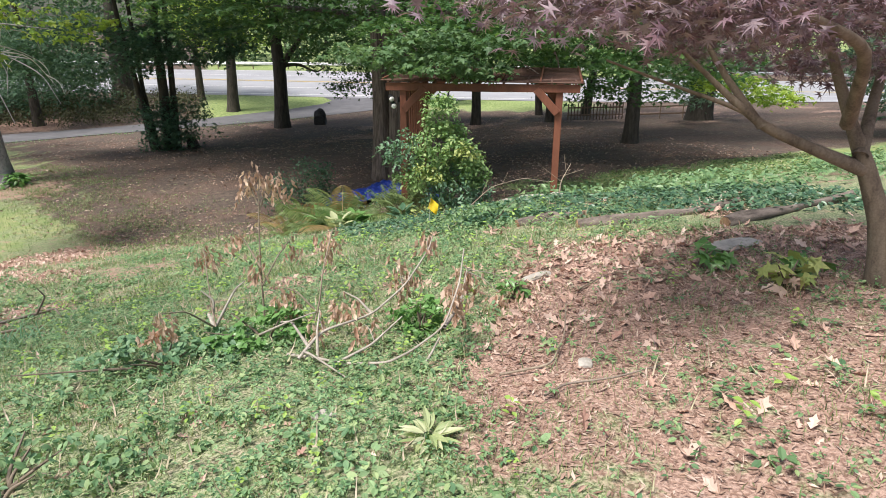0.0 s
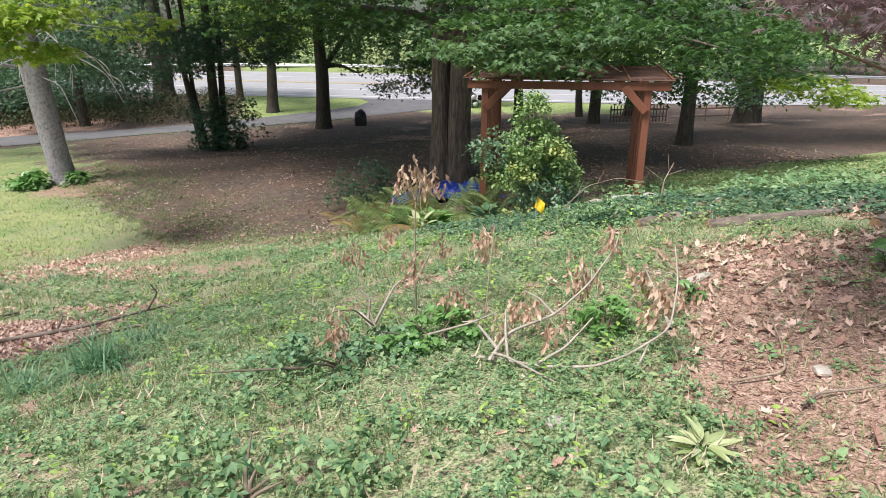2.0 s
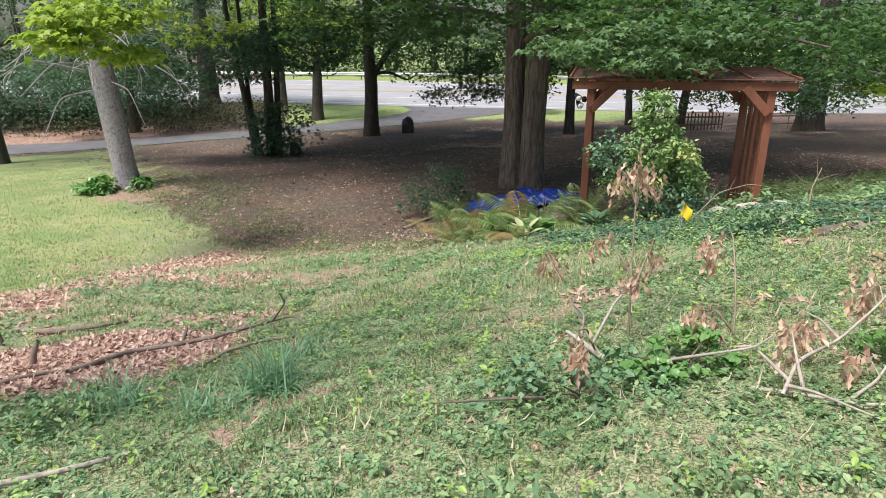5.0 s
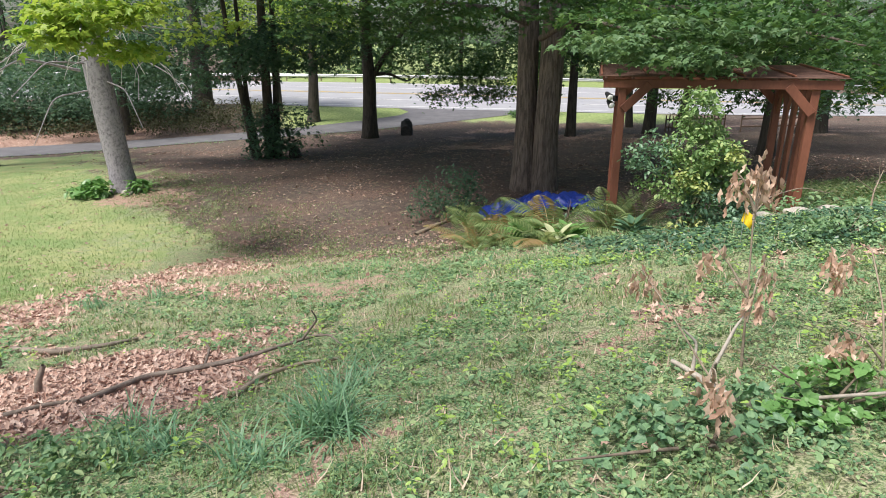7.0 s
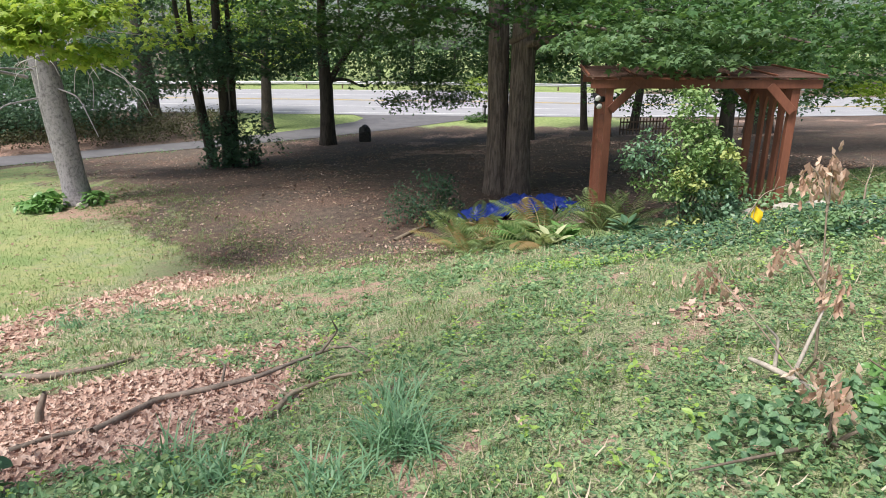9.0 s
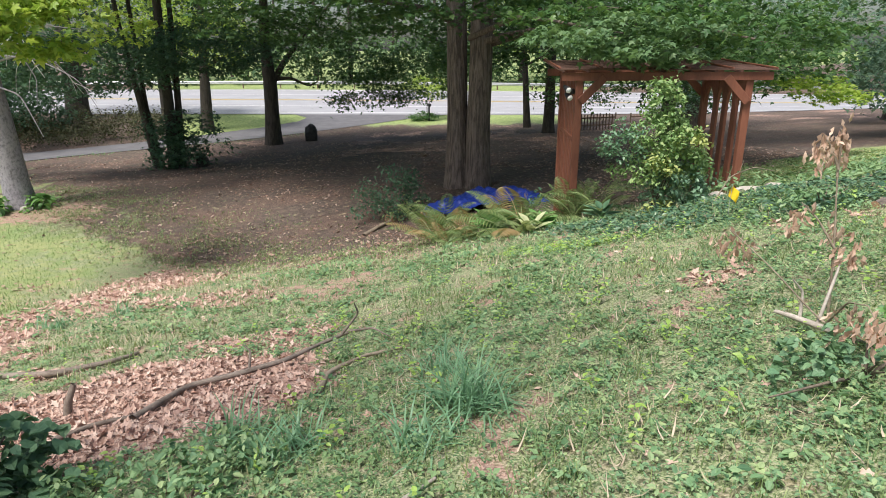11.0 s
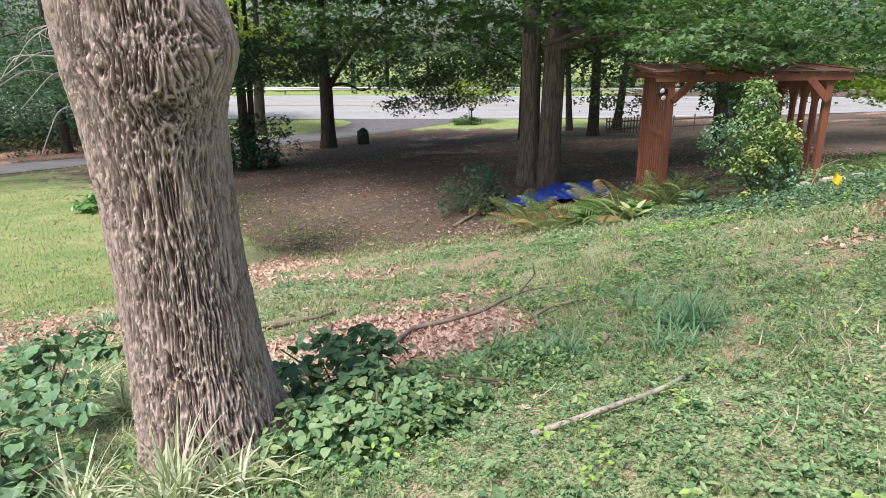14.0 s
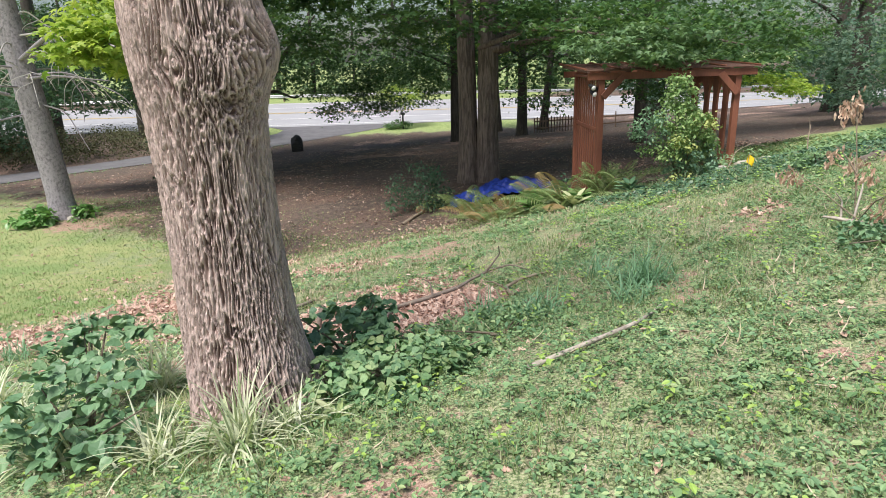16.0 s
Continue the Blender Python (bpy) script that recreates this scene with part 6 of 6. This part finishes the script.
lying_stick("fallen_stick", "dark stick lying in the grass", [(-5.5, 9.4), (-4.95, 8.98, 0.05), (-4.45, 9.05, 0.05), (-4.2, 9.28)], 0.035, 0.02, M_STICK)
lying_stick("fallen_stick", "dark stub standing in the leaf pile", [(-4.68, 7.68, 0.0), (-4.66, 7.69, 0.12), (-4.6, 7.7, 0.26)], 0.035, 0.022, M_STICK)
lying_stick("fallen_stick", "dark stick lying on the leaf pile", [(-4.7, 7.05), (-4.45, 7.15, 0.04), (-4.15, 7.2)], 0.024, 0.014, M_STICK)
lying_stick("fallen_stick", "dark stub standing in the grass", [(-5.35, 8.7, 0.0), (-5.36, 8.7, 0.15), (-5.4, 8.72, 0.27)], 0.025, 0.015, M_STICK)
lying_stick("fallen_stick", "thin brown stick on the leaf litter", [(1.4, 2.5), (1.55, 2.55, 0.03), (1.8, 2.48, 0.03), (2.1, 2.5)], 0.008, 0.004, M_STICK)
lying_stick("fallen_stick", "thin brown stick on the leaf litter", [(1.3, 2.85), (1.6, 2.8, 0.03), (1.85, 3.1, 0.05), (2.05, 3.45, 0.12)], 0.008, 0.004, M_TWIG)
lying_stick("fallen_stick", "thin brown stick on the leaf litter", [(2.4, 3.9), (2.8, 4.1, 0.03), (3.2, 4.05)], 0.008, 0.004, M_TWIG)
lying_stick("fallen_stick", "pale stick beside the tarpaulin", [(0.6, 16.3), (1.2, 16.7, 0.06), (1.9, 17.1)], 0.05, 0.035, M_TWIG)
lying_stick("fallen_stick", "dry twiggy branch on the bank", [(4.5, 8.0, 0.05), (4.55, 8.05, 0.3), (4.75, 8.15, 0.55)], 0.014, 0.006, M_TWIG, [[(4.55, 8.05, 0.3), (4.3, 8.2, 0.55)], [(4.6, 8.08, 0.38), (4.95, 8.1, 0.45)], [(4.65, 8.1, 0.45), (4.6, 8.1, 0.7)]])
lying_stick("fallen_stick", "long arching dry cane at the arbour's foot", [(3.3, 8.7, 0.05), (3.8, 8.9, 0.35), (4.4, 9.0, 0.42), (4.9, 9.0, 0.3)], 0.01, 0.005, M_TWIG, [[(4.0, 8.92, 0.38), (4.1, 8.95, 0.55)], [(3.6, 8.8, 0.25), (3.7, 8.8, 0.5)]])


def log(label, pts, r, material):
    x, y = pts[0]
    base = gz(x, y)
    t = thing("log", x, y, base, label, "log", "logs on the bank")
    part("bark", limb_mesh("bark", [(a - x, b - y, gz(a, b) - base + r * 0.35, r * (1 + 0.3 * math.sin(i * 2.2))) for i, (a, b) in enumerate(pts)], sides=14, rings=30, rough_amp=0.16, seed=x), material, t)
    for (a, b), (c, d) in ((pts[0], pts[1]), (pts[-1], pts[-2])):
        bm = bmesh.new()
        bmesh.ops.create_cone(bm, cap_ends=True, segments=14, radius1=r * 0.95, radius2=r * 0.9, depth=0.03)
        q = Vector((c - a, d - b, 0)).to_track_quat("Z", "Y").to_matrix().to_4x4()
        bm.transform(Matrix.Translation((a - x, b - y, gz(a, b) - base + r * 0.35)) @ q)
        part("cut_end", bm, M_CUT, t)


log("old dark log edging the bank, cut end showing", [(4.7, 4.9), (5.1, 4.95), (5.7, 5.0), (6.7, 5.15)], 0.062, M_LOG)
log("old weathered log edging the ivy", [(3.55, 5.85), (4.2, 5.6), (4.8, 5.55), (5.6, 5.7)], 0.06, M_LOG)
log("short rotten log on the ivy bank", [(3.1, 6.45), (3.5, 6.4), (3.9, 6.3)], 0.06, M_LOG)


# ---- small things ----
def rock(name, label, x, y, size, material, seed, group="stones", sink=0.25):
    bm = bmesh.new()
    bmesh.ops.create_icosphere(bm, subdivisions=3, radius=1)
    for v in bm.verts:
        k = 1 + 0.22 * noise.noise(v.co * 1.3 + Vector((seed, 0, 0))) + 0.1 * noise.noise(v.co * 3.1 + Vector((0, seed, 0)))
        v.co = Vector((max(-0.8, min(0.8, v.co.x * k)) * size[0], max(-0.8, min(0.8, v.co.y * k)) * size[1], max(-0.75, v.co.z * k * (1.12 - 0.25 * abs(v.co.x))) * size[2]))
    ob = tagged(part(name, bm, material), label, "stone", group)
    ob.location = (x, y, gz(x, y) + size[2] * (0.75 - sink))
    ob.rotation_euler = (0, 0, seed)
    return ob


rock("boulder", "dark upright boulder beside the driveway", 5.43, 40.6, (0.55, 0.45, 0.62), M_DARKSTONE, 1.3)
rock("stone", "small flat pale stone in the grass", 0.31, 2.88, (0.09, 0.06, 0.02), M_STONE, 2.2, "pale stones")
rock("stone", "small flat pale stone in the grass", 1.79, 2.75, (0.06, 0.05, 0.02), M_STONE, 4.2, "pale stones")
rock("stone", "pale stone at the foot of the pale tree", -7.0, 22.75, (0.2, 0.15, 0.1), M_STONE, 3.1, "pale stones")
for k, (x, y, s) in enumerate(((4.7, 9.2, 0.28), (5.0, 9.5, 0.24), (4.4, 9.6, 0.2), (5.1, 9.1, 0.2))):
    rock("stone", "flat grey stone stacked at the arbour's foot", x, y, (s, s * 0.7, 0.07), M_STONE, k * 1.7, "stones at the arbour")
rock("bark_slab", "pale slab of bark on the leaf litter", 2.33, 4.42, (0.2, 0.05, 0.035), M_STONE, 0.35, "bark slabs")
rock("bark_slab", "pale broken board of wood on the leaf litter", 4.2, 4.2, (0.34, 0.13, 0.03), M_STONE, 0.1, "bark slabs")
rock("tree_stump", "dark low stump at the foot of the evergreen", -1.7, 30.4, (0.3, 0.25, 0.35), M_BARK_D, 2.6, "stumps")
rock("tree_stump", "sawn orange-brown stump beside the tarpaulin", 1.55, 17.0, (0.18, 0.15, 0.14), M_CUT, 5.2, "stumps")


def tarp():
    x, y = 3.75, 16.2
    base = gz(x, y)
    n = 60
    U, V = np.meshgrid(np.linspace(-1, 1, n), np.linspace(-1, 1, n))
    X = 1.45 * U + 0.1 * np.sin(5 * V)
    Y = 0.75 * V + 0.12 * np.sin(4 * U + 1)
    d = np.sqrt(U ** 2 + V ** 2)
    Z = 0.3 * np.exp(-(d * 1.1) ** 4) + 0.1 * wob(X, Y, 3.0) + 0.09 * np.abs(wob(X + 2, Y, 5.0)) + 0.04 * wob(X, Y + 1, 10.0) + ground_z(x + X, y + Y) - base + 0.03
    i = np.arange(n - 1)[None] + n * np.arange(n - 1)[:, None]
    F = np.stack([i, i + 1, i + n + 1, i + n], -1).reshape(-1, 4)
    ob = part("tarpaulin", np_mesh("tarpaulin", np.stack([X, Y, Z], -1).reshape(-1, 3), F, True), M_TARP)
    ob.location = (x, y, base)
    ob.rotation_euler = (0, 0, -0.35)
    tagged(ob, "crumpled blue tarpaulin over a low heap", "tarpaulin")


tarp()


def marker_flag():
    x, y = 2.4, 7.7
    base = gz(x, y)
    t = thing("marker_flag", x, y, base, "small yellow marker flag on a wire", "flag")
    twig_between("wire", [(0, 0, -0.05), (0, 0, 0.2), (0.01, 0, 0.42)], 0.003, 0.003, M_STEEL, t)
    n = 7
    V = []
    for i in range(n):
        for j in range(n):
            u, w = i / (n - 1), j / (n - 1)
            V.append((0.02 + 0.1 * u - 0.03 * w, 0.025 * math.sin(4 * u + 2 * w), 0.42 - 0.15 * w - 0.1 * u))
    V = np.array(V)
    V = np.concatenate([V, V + np.array([0, 0.002, 0])])
    F = []
    for o in (0, n * n):
        for i in range(n - 1):
            for j in range(n - 1):
                a = o + i * n + j
                F.append((a, a + 1, a + n + 1, a + n))
    part("flag", np_mesh("flag", V, np.array(F), True), M_YFLAG, t)


marker_flag()


def picket_fence(x0, y0, x1, y1, n, rails_only=False):
    base = gz(x0, y0)
    t = thing("picket_fence", x0, y0, base, "low weathered wooden fence under the trees" if not rails_only else "low weathered rail fence under the trees", "fence")
    for i in range(n):
        k = i / (n - 1)
        x, y = x0 + (x1 - x0) * k, y0 + (y1 - y0) * k
        g = gz(x, y) - base
        if not rails_only or i % 6 == 0:
            beam("picket", (x - x0, y - y0, g - 0.02), (x - x0 + 0.01 * math.sin(i * 3), y - y0, g + 1.0 + 0.05 * math.sin(i * 2.3)), 0.09, 0.03, M_FENCE, t)
    for h in (0.3, 0.75):
        beam("rail", (0, 0.03, h), (x1 - x0, y1 - y0 + 0.03, gz(x1, y1) - base + h), 0.05, 0.09, M_FENCE, t)


picket_fence(20.3, 35.6, 23.4, 34.3, 18)
picket_fence(24.0, 33.6, 28.6, 32.6, 20, True)


def mailbox():
    x, y = 16.3, 47.3
    t = thing("mailbox", x, y, gz(x, y), "dark mailbox on a post beside the road", "mailbox")
    beam("post", (0, 0, -0.05), (0, 0, 1.1), 0.1, 0.1, M_BLACK, t)
    bm = box_bm(0.22, 0.5, 0.22, 0.05)
    bm.transform(Matrix.Translation((0, 0, 1.2)))
    part("box", bm, M_BLACK, t)


mailbox()
leaf_clump("tarp_ivy", "trailing green vine beside the arbour post", "vine", 2.9, 13.0, [(18, (0, 0, 0.5), (0.8, 0.2, 0.25), 0)], 0.08, OVAL, [M_IVY], per=7, radius=0.14, stems=4)
